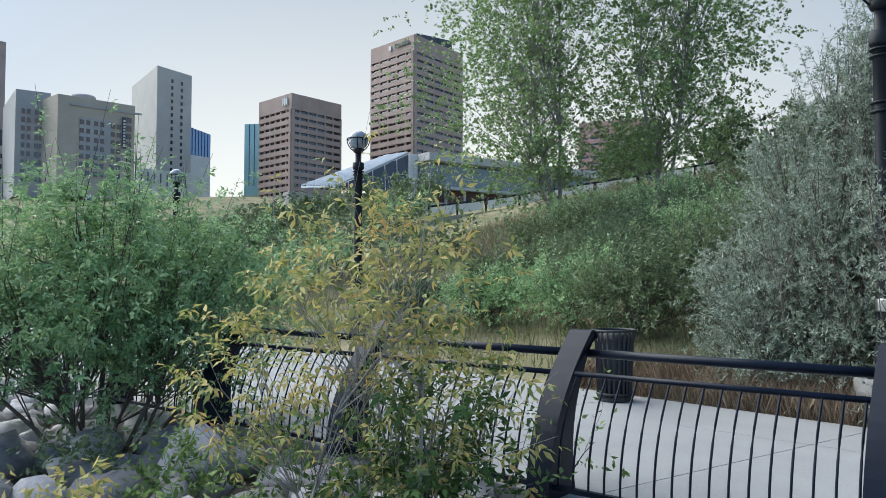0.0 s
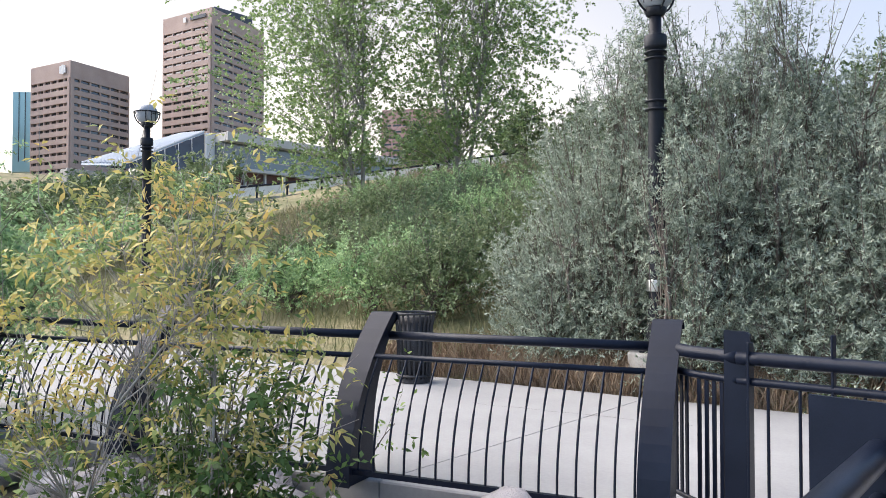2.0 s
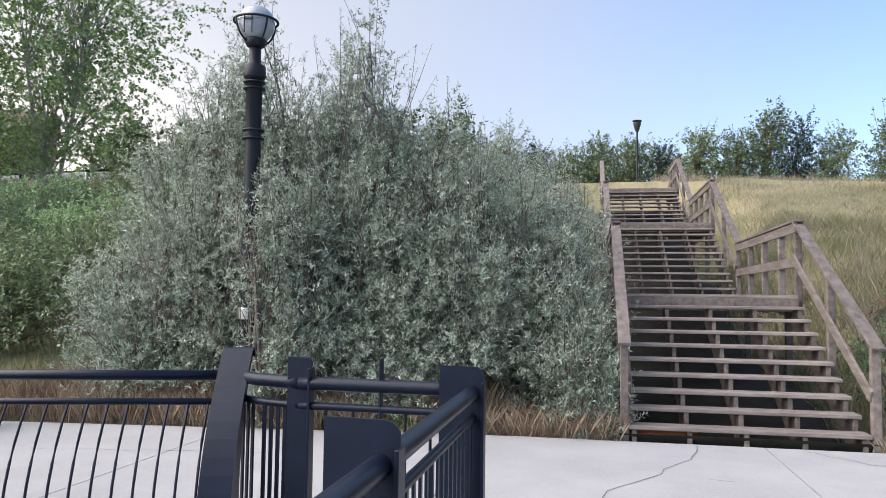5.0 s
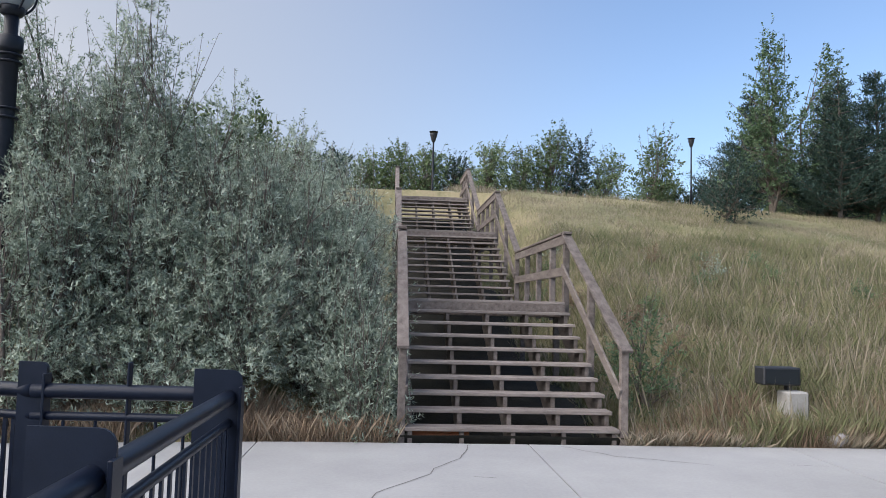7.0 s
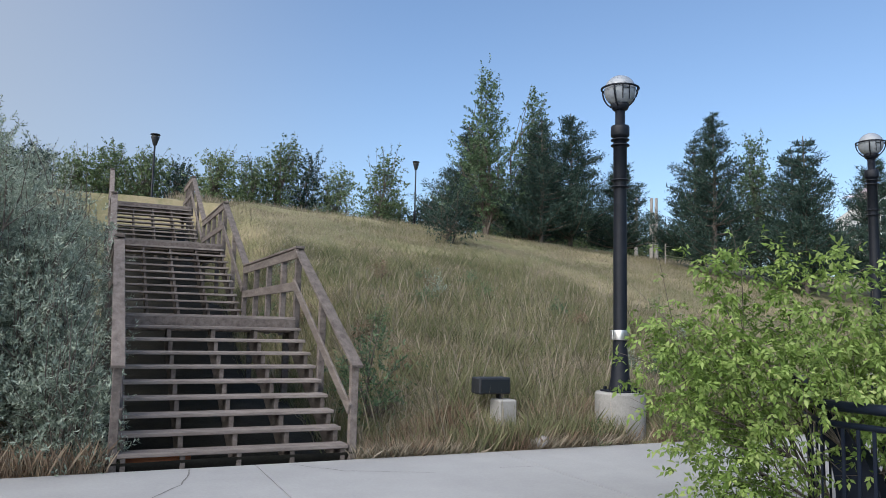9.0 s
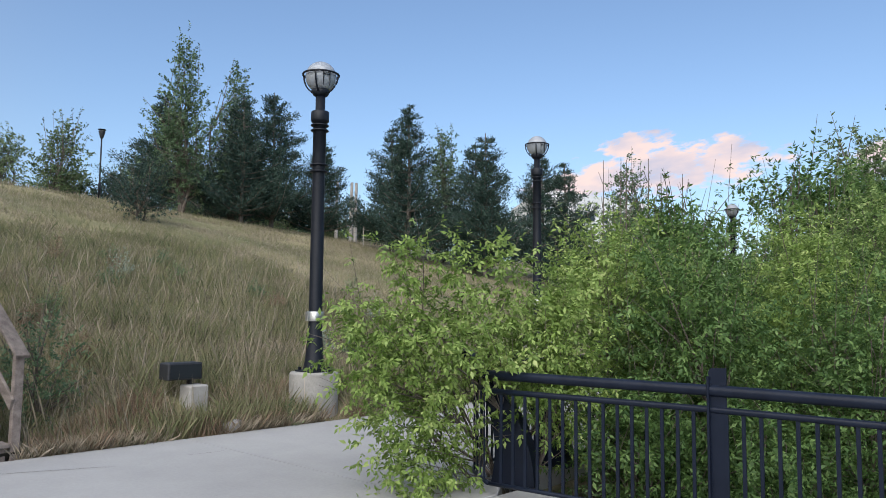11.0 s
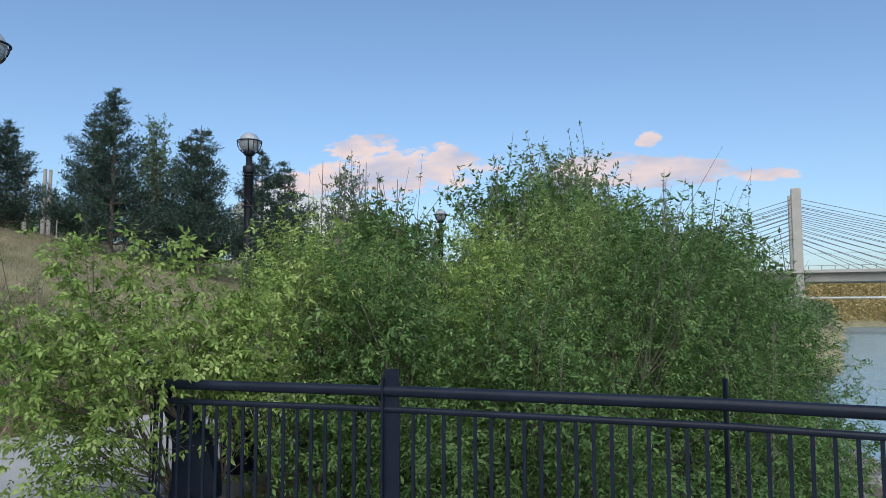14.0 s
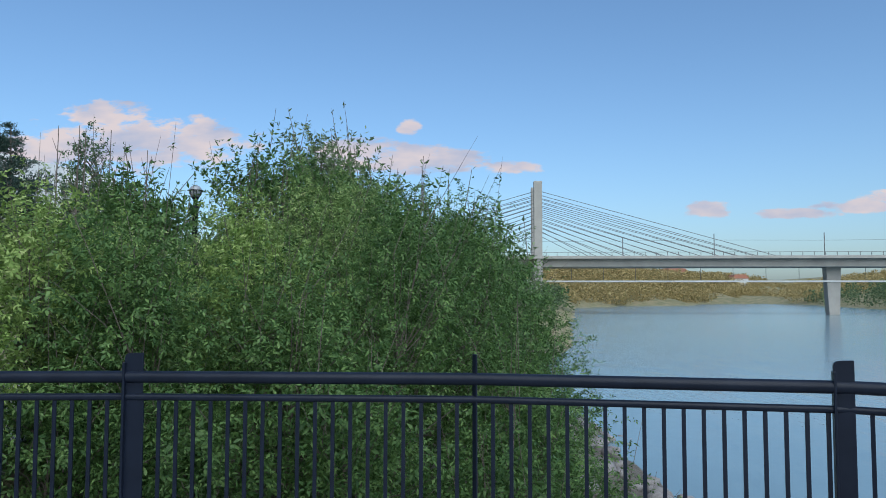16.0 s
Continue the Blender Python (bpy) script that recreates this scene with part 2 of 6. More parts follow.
g_soil = ramp(gn, [(0.3, (0.06, 0.05, 0.04)), (0.7, (0.17, 0.15, 0.125))])
gl.new(g_small.outputs["Fac"], g_soil.inputs[0])
g_low = gn.new("ShaderNodeMapRange")
gl.new(g_sep.outputs["Z"], g_low.inputs[0])
g_low.inputs[1].default_value, g_low.inputs[2].default_value, g_low.inputs[3].default_value, g_low.inputs[4].default_value = -0.4, -0.15, 1, 0
g_near = gn.new("ShaderNodeMapRange")
gl.new(g_sep.outputs["X"], g_near.inputs[0])
g_near.inputs[1].default_value, g_near.inputs[2].default_value, g_near.inputs[3].default_value, g_near.inputs[4].default_value = 60, 90, 1, 0
g_bank = gn.new("ShaderNodeMath")
g_bank.operation = "MULTIPLY"
gl.new(g_low.outputs[0], g_bank.inputs[0])
gl.new(g_near.outputs[0], g_bank.inputs[1])
g_out = gn.new("ShaderNodeMixRGB")
gl.new(g_bank.outputs[0], g_out.inputs[0])
gl.new(g_dry.outputs[0], g_out.inputs[1])
gl.new(g_soil.outputs[0], g_out.inputs[2])
gl.new(g_out.outputs[0], gb.inputs["Base Color"])
gb.inputs["Roughness"].default_value = 0.95
g_bump = gn.new("ShaderNodeBump")
g_bump.inputs["Strength"].default_value, g_bump.inputs["Distance"].default_value = 0.8, 0.08
gl.new(g_small.outputs["Fac"], g_bump.inputs["Height"])
gl.new(g_bump.outputs[0], gb.inputs["Normal"])

# the river
M_WATER, an, al, ab = base_mat("river_water")
ab.inputs["Base Color"].default_value = (0.17, 0.25, 0.29, 1)
ab.inputs["Roughness"].default_value, ab.inputs["IOR"].default_value = 0.16, 1.33
a_geo, a_map, a_tex, a_tex2, a_bump = [an.new(k) for k in ("ShaderNodeNewGeometry", "ShaderNodeMapping", "ShaderNodeTexNoise", "ShaderNodeTexNoise", "ShaderNodeBump")]
a_map.inputs["Scale"].default_value = (0.35, 1.0, 1.0)
al.new(a_geo.outputs["Position"], a_map.inputs["Vector"])
for tex, s in ((a_tex, 0.5), (a_tex2, 0.035)):
    tex.inputs["Scale"].default_value, tex.inputs["Detail"].default_value = s, 5
    al.new(a_map.outputs[0], tex.inputs["Vector"])
a_mul = an.new("ShaderNodeMath")
a_mul.operation = "MULTIPLY"
al.new(a_tex.outputs["Fac"], a_mul.inputs[0])
al.new(a_tex2.outputs["Fac"], a_mul.inputs[1])
al.new(a_mul.outputs[0], a_bump.inputs["Height"])
a_bump.inputs["Strength"].default_value, a_bump.inputs["Distance"].default_value = 0.8, 0.22
al.new(a_bump.outputs[0], ab.inputs["Normal"])

L_MAPLE = leafy("maple_leaves", [(0.0, (0.050, 0.100, 0.022)), (0.4, (0.155, 0.245, 0.068)), (0.75, (0.285, 0.390, 0.135)), (1.0, (0.460, 0.510, 0.220))])
L_LEFT = leafy("blue_green_maple_leaves", [(0.0, (0.10, 0.20, 0.09)), (0.5, (0.30, 0.46, 0.22)), (1.0, (0.55, 0.70, 0.36))])
L_MAPLE_PALE = leafy("pale_maple_leaves", [(0.0, (0.070, 0.125, 0.022)), (0.4, (0.195, 0.295, 0.068)), (0.75, (0.320, 0.425, 0.130)), (1.0, (0.460, 0.520, 0.210))])
# maple leaf colours taken down to carry shade low on the bank
L_MAPLE_DARK = leafy("maple_leaves_toned_for_shade", [(0.0, (0.030, 0.070, 0.018)), (0.5, (0.090, 0.165, 0.048)), (0.9, (0.175, 0.275, 0.085))])
L_YELLOW = leafy("yellowing_maple_leaves", [(0.0, (0.11, 0.19, 0.05)), (0.25, (0.28, 0.34, 0.11)), (0.55, (0.52, 0.48, 0.17)), (0.8, (0.68, 0.54, 0.19)), (1.0, (0.56, 0.30, 0.13))])
L_SILVER = leafy("silver_green_leaves", [(0.0, (0.095, 0.132, 0.100)), (0.45, (0.280, 0.340, 0.270)), (0.8, (0.480, 0.545, 0.445)), (1.0, (0.660, 0.695, 0.570))], 0.55, 0.3)
L_POPLAR = leafy("cottonwood_leaves", [(0.0, (0.110, 0.180, 0.075)), (0.5, (0.240, 0.345, 0.140)), (1.0, (0.430, 0.550, 0.245))], 0.4)
L_SHRUB = leafy("hillside_shrub_leaves", [(0.0, (0.070, 0.112, 0.050)), (0.5, (0.165, 0.225, 0.110)), (0.9, (0.290, 0.355, 0.195))])
L_SHRUB_DARK = leafy("dark_hillside_leaves", [(0.0, (0.045, 0.085, 0.045)), (0.5, (0.115, 0.180, 0.095)), (0.9, (0.215, 0.300, 0.165))])
L_PINE = leafy("pine_needles", [(0.0, (0.015, 0.036, 0.030)), (0.5, (0.034, 0.066, 0.053)), (1.0, (0.070, 0.111, 0.081))], 0.6, 0.1)
L_FAR = leafy("far_tree_leaves", [(0.0, (0.052, 0.092, 0.048)), (0.5, (0.105, 0.155, 0.075)), (1.0, (0.234, 0.289, 0.135))], 0.6, 0.2)
# autumn tone plus the low sun's gold, both put into the leaf colour
L_SUN_AUTUMN = leafy("sun_tinted_autumn_woods", [(0.0, (0.170, 0.155, 0.075)), (0.5, (0.370, 0.300, 0.130)), (1.0, (0.540, 0.420, 0.200))], 0.7, 0.2)
L_GRASS = leafy("dry_grass_blades", [(0.0, (0.130, 0.130, 0.082)), (0.35, (0.250, 0.222, 0.158)), (0.7, (0.365, 0.310, 0.235)), (1.0, (0.470, 0.410, 0.335))], 0.8, 0.25, 0.1)
L_GREEN_GRASS = leafy("green_grass_blades", [(0.0, (0.105, 0.12, 0.058)), (0.5, (0.19, 0.20, 0.105)), (1.0, (0.32, 0.29, 0.18))], 0.8, 0.25, 0.1)
L_RUST = leafy("rust_red_weeds", [(0.0, (0.150, 0.100, 0.070)), (0.5, (0.270, 0.200, 0.140)), (1.0, (0.410, 0.340, 0.245))], 0.8, 0.2, 0.1)

# ---- builders ----
rng = np.random.default_rng(7)


def mesh_faces(name, verts, faces):
    """A mesh from arrays; every face has the same number of corners."""
    me = bpy.data.meshes.new(name)
    v, f = np.asarray(verts, dtype=np.float32), np.asarray(faces, dtype=np.int32)
    me.vertices.add(len(v))
    me.vertices.foreach_set("co", v.ravel())
    me.loops.add(f.size)
    me.loops.foreach_set("vertex_index", f.ravel())
    me.polygons.add(len(f))
    me.polygons.foreach_set("loop_start", np.arange(0, f.size, f.shape[1], dtype=np.int32))
    me.update(calc_edges=True)
    return me


def put(name, me, material, parent=None, label=""):
    ob = new(name, me)
    if material and not me.materials:
        me.materials.append(material)
    if parent:
        ob.parent = parent
    return tagged(ob, label) if label else ob


def part(name, bm, material, parent, label="", smooth=False):
    me = bpy.data.meshes.new(name)
    bm.to_mesh(me)
    bm.free()
    if smooth:
        me.polygons.foreach_set("use_smooth", [True] * len(me.polygons))
    return put(name, me, material, parent, label)


def thing(name, at, label, category, group="", kind=""):
    ob = new(name)
    ob.location = at
    return tagged(ob, label, category, group, kind)


def box(bm, lo, hi, bevel=0.0):
    c = [(a + b) / 2 for a, b in zip(lo, hi)]
    s = [b - a for a, b in zip(lo, hi)]
    made = bmesh.ops.create_cube(bm, size=1, matrix=Matrix.Translation(c) @ Matrix.Diagonal((*s, 1)))
    if bevel:
        edges = list({e for v in made["verts"] for e in v.link_edges})
        bmesh.ops.bevel(bm, geom=edges, offset=bevel, segments=1, affect="EDGES")
    return bm


def boxed(lo, hi, bevel=0.0):
    return box(bmesh.new(), lo, hi, bevel)


def tube_arrays(points, radii, sides=6):
    p = np.asarray(points, dtype=float)
    r = np.broadcast_to(np.asarray(radii, dtype=float), (len(p),))
    d = np.gradient(p, axis=0)
    d /= np.linalg.norm(d, axis=1)[:, None] + 1e-9
    ref = np.where(np.abs(d[:, 2:3]) > 0.9, np.array([[1.0, 0, 0]]), np.array([[0, 0, 1.0]]))
    u = np.cross(d, ref)
    u /= np.linalg.norm(u, axis=1)[:, None] + 1e-9
    w = np.cross(d, u)
    a = np.arange(sides) * 2 * np.pi / sides
    v = p[:, None] + r[:, None, None] * (np.cos(a)[None, :, None] * u[:, None] + np.sin(a)[None, :, None] * w[:, None])
    i = np.arange((len(p) - 1) * sides).reshape(len(p) - 1, sides)
    j = np.roll(i, -1, axis=1)
    f = np.stack([i, j, j + sides, i + sides], -1).reshape(-1, 4)
    return v.reshape(-1, 3), f


def tubes(name, runs, sides=6, smooth=True):
    """One mesh of tapered tubes; runs are (points, radii)."""
    vs, fs, k = [], [], 0
    for pts, rad in runs:
        v, f = tube_arrays(pts, rad, sides)
        vs.append(v)
        fs.append(f + k)
        k += len(v)
    me = mesh_faces(name, np.vstack(vs), np.vstack(fs))
    if smooth:
        me.polygons.foreach_set("use_smooth", [True] * len(me.polygons))
    return me


def rod(points, radius, sides=10):
    """A closed bar along points, in a bmesh."""
    bm = bmesh.new()
    v, f = tube_arrays(points, radius, sides)
    bv = [bm.verts.new(c) for c in v]
    for q in f:
        bm.faces.new([bv[i] for i in q])
    bm.faces.new(bv[:sides][::-1])
    bm.faces.new(bv[-sides:])
    return bm


def prism(outline, thick, axis_x, axis_y, origin):
    """A flat plate: outline in (a, b) along the two axes, with thickness across."""
    ax, ay = Vector(axis_x).normalized(), Vector(axis_y).normalized()
    n, o = ax.cross(ay).normalized() * (thick / 2), Vector(origin)
    bm = bmesh.new()
    lo = [bm.verts.new(o + ax * a + ay * b - n) for a, b in outline]
    hi = [bm.verts.new(o + ax * a + ay * b + n) for a, b in outline]
    bm.faces.new(lo[::-1])
    bm.faces.new(hi)
    for i in range(len(lo)):
        k = (i + 1) % len(lo)
        bm.faces.new((lo[i], lo[k], hi[k], hi[i]))
    return bm


def lathe(profile, sides=20):
    """Turned about z from (radius, height) pairs."""
    bm = bmesh.new()
    rings = []
    for r, z in profile:
        rings.append([bm.verts.new((r * math.cos(a), r * math.sin(a), z)) for a in (2 * math.pi * i / sides for i in range(sides))])
    for lo, hi in zip(rings, rings[1:]):
        for i in range(sides):
            k = (i + 1) % sides
            bm.faces.new((lo[i], lo[k], hi[k], hi[i]))
    bm.faces.new(rings[0][::-1])
    bm.faces.new(rings[-1])
    return bm


def unit(v):
    return v / (np.linalg.norm(v, axis=-1, keepdims=True) + 1e-9)


def leaf_mesh(name, at, way, side, length, width, fold=0.15):
    """A folded kite for every leaf."""
    n = len(at)
    length, width = np.broadcast_to(length, (n,))[:, None], np.broadcast_to(width, (n,))[:, None]
    up = np.cross(way, side)
    mid = at + way * length * 0.42
    v = np.stack([at, mid + side * width / 2 + up * width * fold, at + way * length - up * length * 0.12, mid - side * width / 2 + up * width * fold], 1)
    return mesh_faces(name, v.reshape(-1, 3), np.arange(4 * n).reshape(n, 4))


def plant(name, base, blobs, twigs, per, leaf, leafmat, label, category="shrub", bark=None, twig=(0.25, 0.6), stems=3, up=0.35,
          trunk_r=0.04, droop=0.25, group="", shell=0.45, bare=0.12, seed=1, spread=0.9, shoots=0.10, leaflets=1):
    """A woody plant: stems and limbs into blobs of twigs, with leaves along every twig. Blobs: dx, dy, dz, rx, ry, rz."""
    g = np.random.default_rng(seed)
    root = thing(name, base, label, category, group)
    bl = np.asarray(blobs, dtype=float)
    vol = np.prod(bl[:, 3:], axis=1) ** (2 / 3)
    pick = g.choice(len(bl), size=twigs, p=vol / vol.sum())
    d = unit(g.normal(size=(twigs, 3)))
    lump = np.array([0.76 + 0.62 * noise.noise(Vector((x * 1.7 + k * 9.1, y * 1.7, z * 1.7 + seed))) for (x, y, z), k in zip(d, pick)])
    rad = g.uniform(0, 1, twigs) ** shell * (lump + 0.16 * g.normal(size=twigs).clip(-1, 2))
    rad = np.minimum(rad, 1.12)
    tips = bl[pick, :3] + d * bl[pick, 3:] * rad[:, None]
    tips[:, 2] = np.maximum(tips[:, 2], 0.05)
    way = unit(d * 0.8 + np.array([0, 0, up]) + 0.45 * g.normal(size=(twigs, 3)))
    tl = g.uniform(*twig, twigs)
    # leading shoots stand out of the crown
    lead = (g.uniform(0, 1, twigs) < shoots) & (d[:, 2] > 0.1)
    tl = np.where(lead, tl * 2.1, tl)
    way = np.where(lead[:, None], unit(way + np.array([0, 0, 1.3])), way)
    # wood
    runs = []
    starts = np.c_[g.normal(size=(stems, 2)) * 0.06 * spread, np.full(stems, -0.15)]
    for i, b in enumerate(bl):
        s = starts[i % stems]
        c = b[:3] + np.array([0, 0, -0.3 * b[5]])
        bow = np.array([*(g.normal(size=2) * 0.08), 0]) * np.linalg.norm(c - s)
        ts = np.linspace(0, 1, 6)[:, None]
        pts = s * (1 - ts) + c * ts + bow * np.sin(np.pi * ts) + np.array([0, 0, 1]) * 0.12 * np.sin(np.pi * ts) * c[2]
        runs.append((pts, np.linspace(trunk_r, trunk_r * 0.3, 6)))
        own = np.flatnonzero(pick == i)
        own = np.concatenate([own[lead[own]], own[~lead[own]][: max(3, int(len(own) * bare))]])
        for k in own:
            t0 = g.uniform(0.45, 1)
            a = pts[int(t0 * 5)]
            e = tips[k] + way[k] * tl[k]
            m = (a + e) / 2 + g.normal(size=3) * 0.06 * np.linalg.norm(e - a)
            runs.append((np.array([a, m, e]), np.array([trunk_r * 0.28, trunk_r * 0.17, trunk_r * 0.06])))
    put("trunk", tubes("trunk", runs, 4), bark or M_BARK, root)
    # leaves
    n = twigs * per
    tw = np.repeat(np.arange(twigs), per)
    f = g.uniform(0.05, 1, n)
    sidev = unit(np.cross(way[tw], g.normal(size=(n, 3))))
    lw = unit(way[tw] * 0.55 + sidev * 0.9 + np.array([0, 0, -droop]) + 0.25 * g.normal(size=(n, 3)))
    at = tips[tw] + way[tw] * (f * tl[tw])[:, None] - np.array([0, 0, 1]) * (droop * 0.25 * (f * f) * tl[tw])[:, None]
    ls = unit(np.cross(lw, g.normal(size=(n, 3)) * 0.6 + np.array([0, 0, 1])))
    size = leaf[0] * g.uniform(0.6, 1.25, n)
    if leaflets > 1:
        # compound leaves: leaflets fan from a short stalk and hang a little
        fan = np.linspace(-1.05, 1.05, leaflets)
        stalk = at + lw * (size * 0.55)[:, None]
        ways = [unit(lw * math.cos(q) + ls * math.sin(q) + np.array([0, 0, -0.25 * abs(q)]) + 0.12 * g.normal(size=(n, 3))) for q in fan]
        at = np.concatenate([stalk - lw * (size * 0.4 * abs(q))[:, None] for q in fan])
        ls = np.concatenate([unit(np.cross(w, np.cross(lw, ls)) + 1e-6) for w in ways])
        lw = np.concatenate(ways)
        size = np.concatenate([size * (1 - 0.18 * abs(q)) for q in fan])
    put("crown", leaf_mesh("crown", at, lw, ls, size, size * leaf[1]), leafmat, root)
    return root


def conifer(name, base, height, width, label, seed, dense=1.0, group="pines on the slope"):
    """A pine: whorls of upswept boughs with needle clumps."""
    g = np.random.default_rng(seed)
    root = thing(name, base, label, "pine tree", group)
    runs = [(np.array([[0, 0, -0.3], [0.05, 0, height * 0.5], [0, 0.03, height]]), np.array([height * 0.018, height * 0.011, 0.02]))]
    at, way = [], []
    z = height * 0.08
    while z < height * 0.985:
        k = 1 - z / height
        reach = width * (0.03 + 1.2 * k ** 0.8) * g.uniform(0.55, 1.2)
        for a in g.uniform(0, 2 * np.pi, int(6 + 2 * k)):
            r = reach * g.uniform(0.55, 1.1)
            out = np.array([math.cos(a), math.sin(a), 0])
            ts = np.linspace(0, 1, 4)[:, None]
            bough = np.array([0, 0, z]) + out * r * ts + np.array([0, 0, 1]) * (r * 0.12 * ts + r * 0.25 * ts ** 3)
            runs.append((bough, np.linspace(0.035, 0.008, 4) * (0.4 + k)))
            m = max(14, int(110 * r * dense))
            s = g.uniform(0.15, 1.03, m) ** 0.7
            p = np.array([0, 0, z]) + out * (r * s)[:, None] + np.array([0, 0, 1]) * (r * 0.12 * s + r * 0.25 * s ** 3)[:, None]
            at.append(p + g.normal(size=(m, 3)) * np.array([0.11, 0.11, 0.06]) * (0.5 + 0.6 * r))
            way.append(unit(out * 0.6 + np.array([0, 0, 0.55]) + 0.7 * g.normal(size=(m, 3))))
        z += height * g.uniform(0.032, 0.058)
    at, way = np.vstack(at), np.vstack(way)
    put("trunk", tubes("trunk", runs, 5), M_BARK, root)
    side = unit(np.cross(way, g.normal(size=way.shape)))
    size = g.uniform(0.12, 0.26, len(at))
    put("crown", leaf_mesh("crown", at, way, side, size, size * 0.18), L_PINE, root)
    return root

# ---- the lie of the land ----
def smooth(a, b, t):
    t = np.clip((t - a) / (b - a), 0, 1)
    return t * t * (3 - 2 * t)


def far_edge(x):
    """The walkway's edge at the foot of the hill."""
    x = np.asarray(x, dtype=float)
    return 8.5 + 0.10 * np.minimum(x + 1, 0) * (x > -14) + (x <= -14) * (-1.3 + 0.04 * (x + 14)) + 0.06 * np.maximum(x - 9, 0) * (x < 60) + (x >= 60) * 3.06


def near_edge(x):
    """The walkway's edge above the river bank."""
    x = np.asarray(x, dtype=float)
    left = 4.55 + 0.275 * np.maximum(x + 2.4, -14) + 0.04 * np.minimum(x + 16.4, 0)
    right = 4.75 + 0.10 * np.clip(x - 5.4, 0, 55)
    return np.where(x < -2.4, left, np.where(x > 5.4, right, 4.45))


def ground_z(x, y):
    x, y = np.asarray(x, dtype=float), np.asarray(y, dtype=float)
    d = y - far_edge(x)
    slope = 0.29 - 0.002 * np.clip(x - 5, 0, 25)
    hill = slope * np.minimum(d, 21) + slope * 0.42 * np.clip(d - 21, 0, 12) + 0.012 * np.clip(d - 33, 0, 400)
    u = -0.85 * x + 0.53 * y
    bluff = 22 * smooth(160, 265, u) * smooth(-10, 20, d)
    up = np.where(d > 0, np.maximum(hill, 0) * smooth(-0.2, 0.8, d) + bluff - 0.02, -0.14)
    # the cut under the stairs
    steps = np.interp(y, (8.5, 11.3, 16.0, 19.1, 23.3, 26.7, 30), (-0.50, 0.15, 0.35, 1.8, 2.0, 3.8, 5.0))
    beside = 1 - smooth(0.1, 2.2, np.abs(x - 1.54) - 1.25)
    up = np.where((d > 0.1) & (y < 32), up * (1 - beside) + np.minimum(up, steps) * beside, up)
    n = near_edge(x) - y
    down = -0.14 - 0.12 * smooth(0, 0.5, n) - 0.335 * np.clip(n - 0.4, 0, 30)
    # the rocky shoulder beside the lookout
    shoulder = -0.26 - 0.07 * np.clip(n, 0, 3.2) - 0.42 * np.clip(n - 3.2, 0, 30)
    rocky = smooth(-2.2, -3.4, x) * (1 - smooth(-16, -22, x))
    down = np.where(n > 0.5, down * (1 - rocky) + np.maximum(down, shoulder) * rocky, down)
    z = np.where(n > 0, np.maximum(down, -7.0), up)
    # the river's bend: land behind the bridge, and the bank across the water
    shore = -7 - 0.11 * np.maximum(x - 60, 0) - 0.62 * np.maximum(x - 330, 0)
    land = np.where((x > 45) & (y > shore), np.minimum(-4.3 + 0.30 * (y - shore), 9 + 0.02 * (y - shore)), -9)
    across = -100 - 0.15 * x
    land2 = np.where(y < across, np.minimum(-4.3 + 0.16 * (across - y), 26 + 0.01 * (across - y)), -9)
    mid = smooth(45, 80, x)
    z = np.where(n > 0, np.maximum(z * (1 - mid) + np.maximum(-7.0, land) * mid, land2), z)
    return z


def spaced(lo, hi, step, ends, grow=1.22):
    v = list(np.arange(lo, hi + 1e-6, step))
    s = step
    while v[-1] < ends:
        s *= grow
        v.append(v[-1] + s)
    s = step
    while v[0] > -ends:
        s *= grow
        v.insert(0, v[0] - s)
    return np.array(v)


gx, gy = spaced(-34, 40, 0.6, 2600), spaced(-9, 46, 0.5, 2600)
GX, GY = np.meshgrid(gx, gy)
GZ = ground_z(GX, GY)
rough_ground = np.array([noise.noise(Vector((a * 0.5, b * 0.5, 0))) for a, b in zip(GX.ravel(), GY.ravel())]).reshape(GX.shape)
off_path = np.maximum(smooth(0.3, 1.5, GY - far_edge(GX)), smooth(0.3, 1.2, near_edge(GX) - GY))
GZ = GZ + rough_ground * 0.12 * off_path * (np.abs(GX) < 80)
idx = np.arange(GX.size).reshape(GX.shape)
g_faces = np.stack([idx[:-1, :-1], idx[:-1, 1:], idx[1:, 1:], idx[1:, :-1]], -1).reshape(-1, 4)
g_me = mesh_faces("ground", np.c_[GX.ravel(), GY.ravel(), GZ.ravel()], g_faces)
g_me.polygons.foreach_set("use_smooth", [True] * len(g_me.polygons))
tagged(put("ground", g_me, M_GROUND), "hillside of dry grass above a stony river bank", "ground", kind="structure")

water = part("water", box(bmesh.new(), (-600, -900, -4.3), (2500, 60, -4.0)), M_WATER, None)
tagged(water, "calm pale river reflecting the evening sky", "river", kind="structure")

# the concrete walkway: slabs with open joints
pavement = thing("pavement", (0, 0, 0), "pale concrete riverside walkway with a few cracks", "pavement", kind="structure")
cuts = [-34, -26, -20, -16.2, -13.2, -10.2, -7.2, -4.2, -1.3, 1.7, 4.7, 7.7, 10.7, 13.7, 16.7, 20, 26, 34]
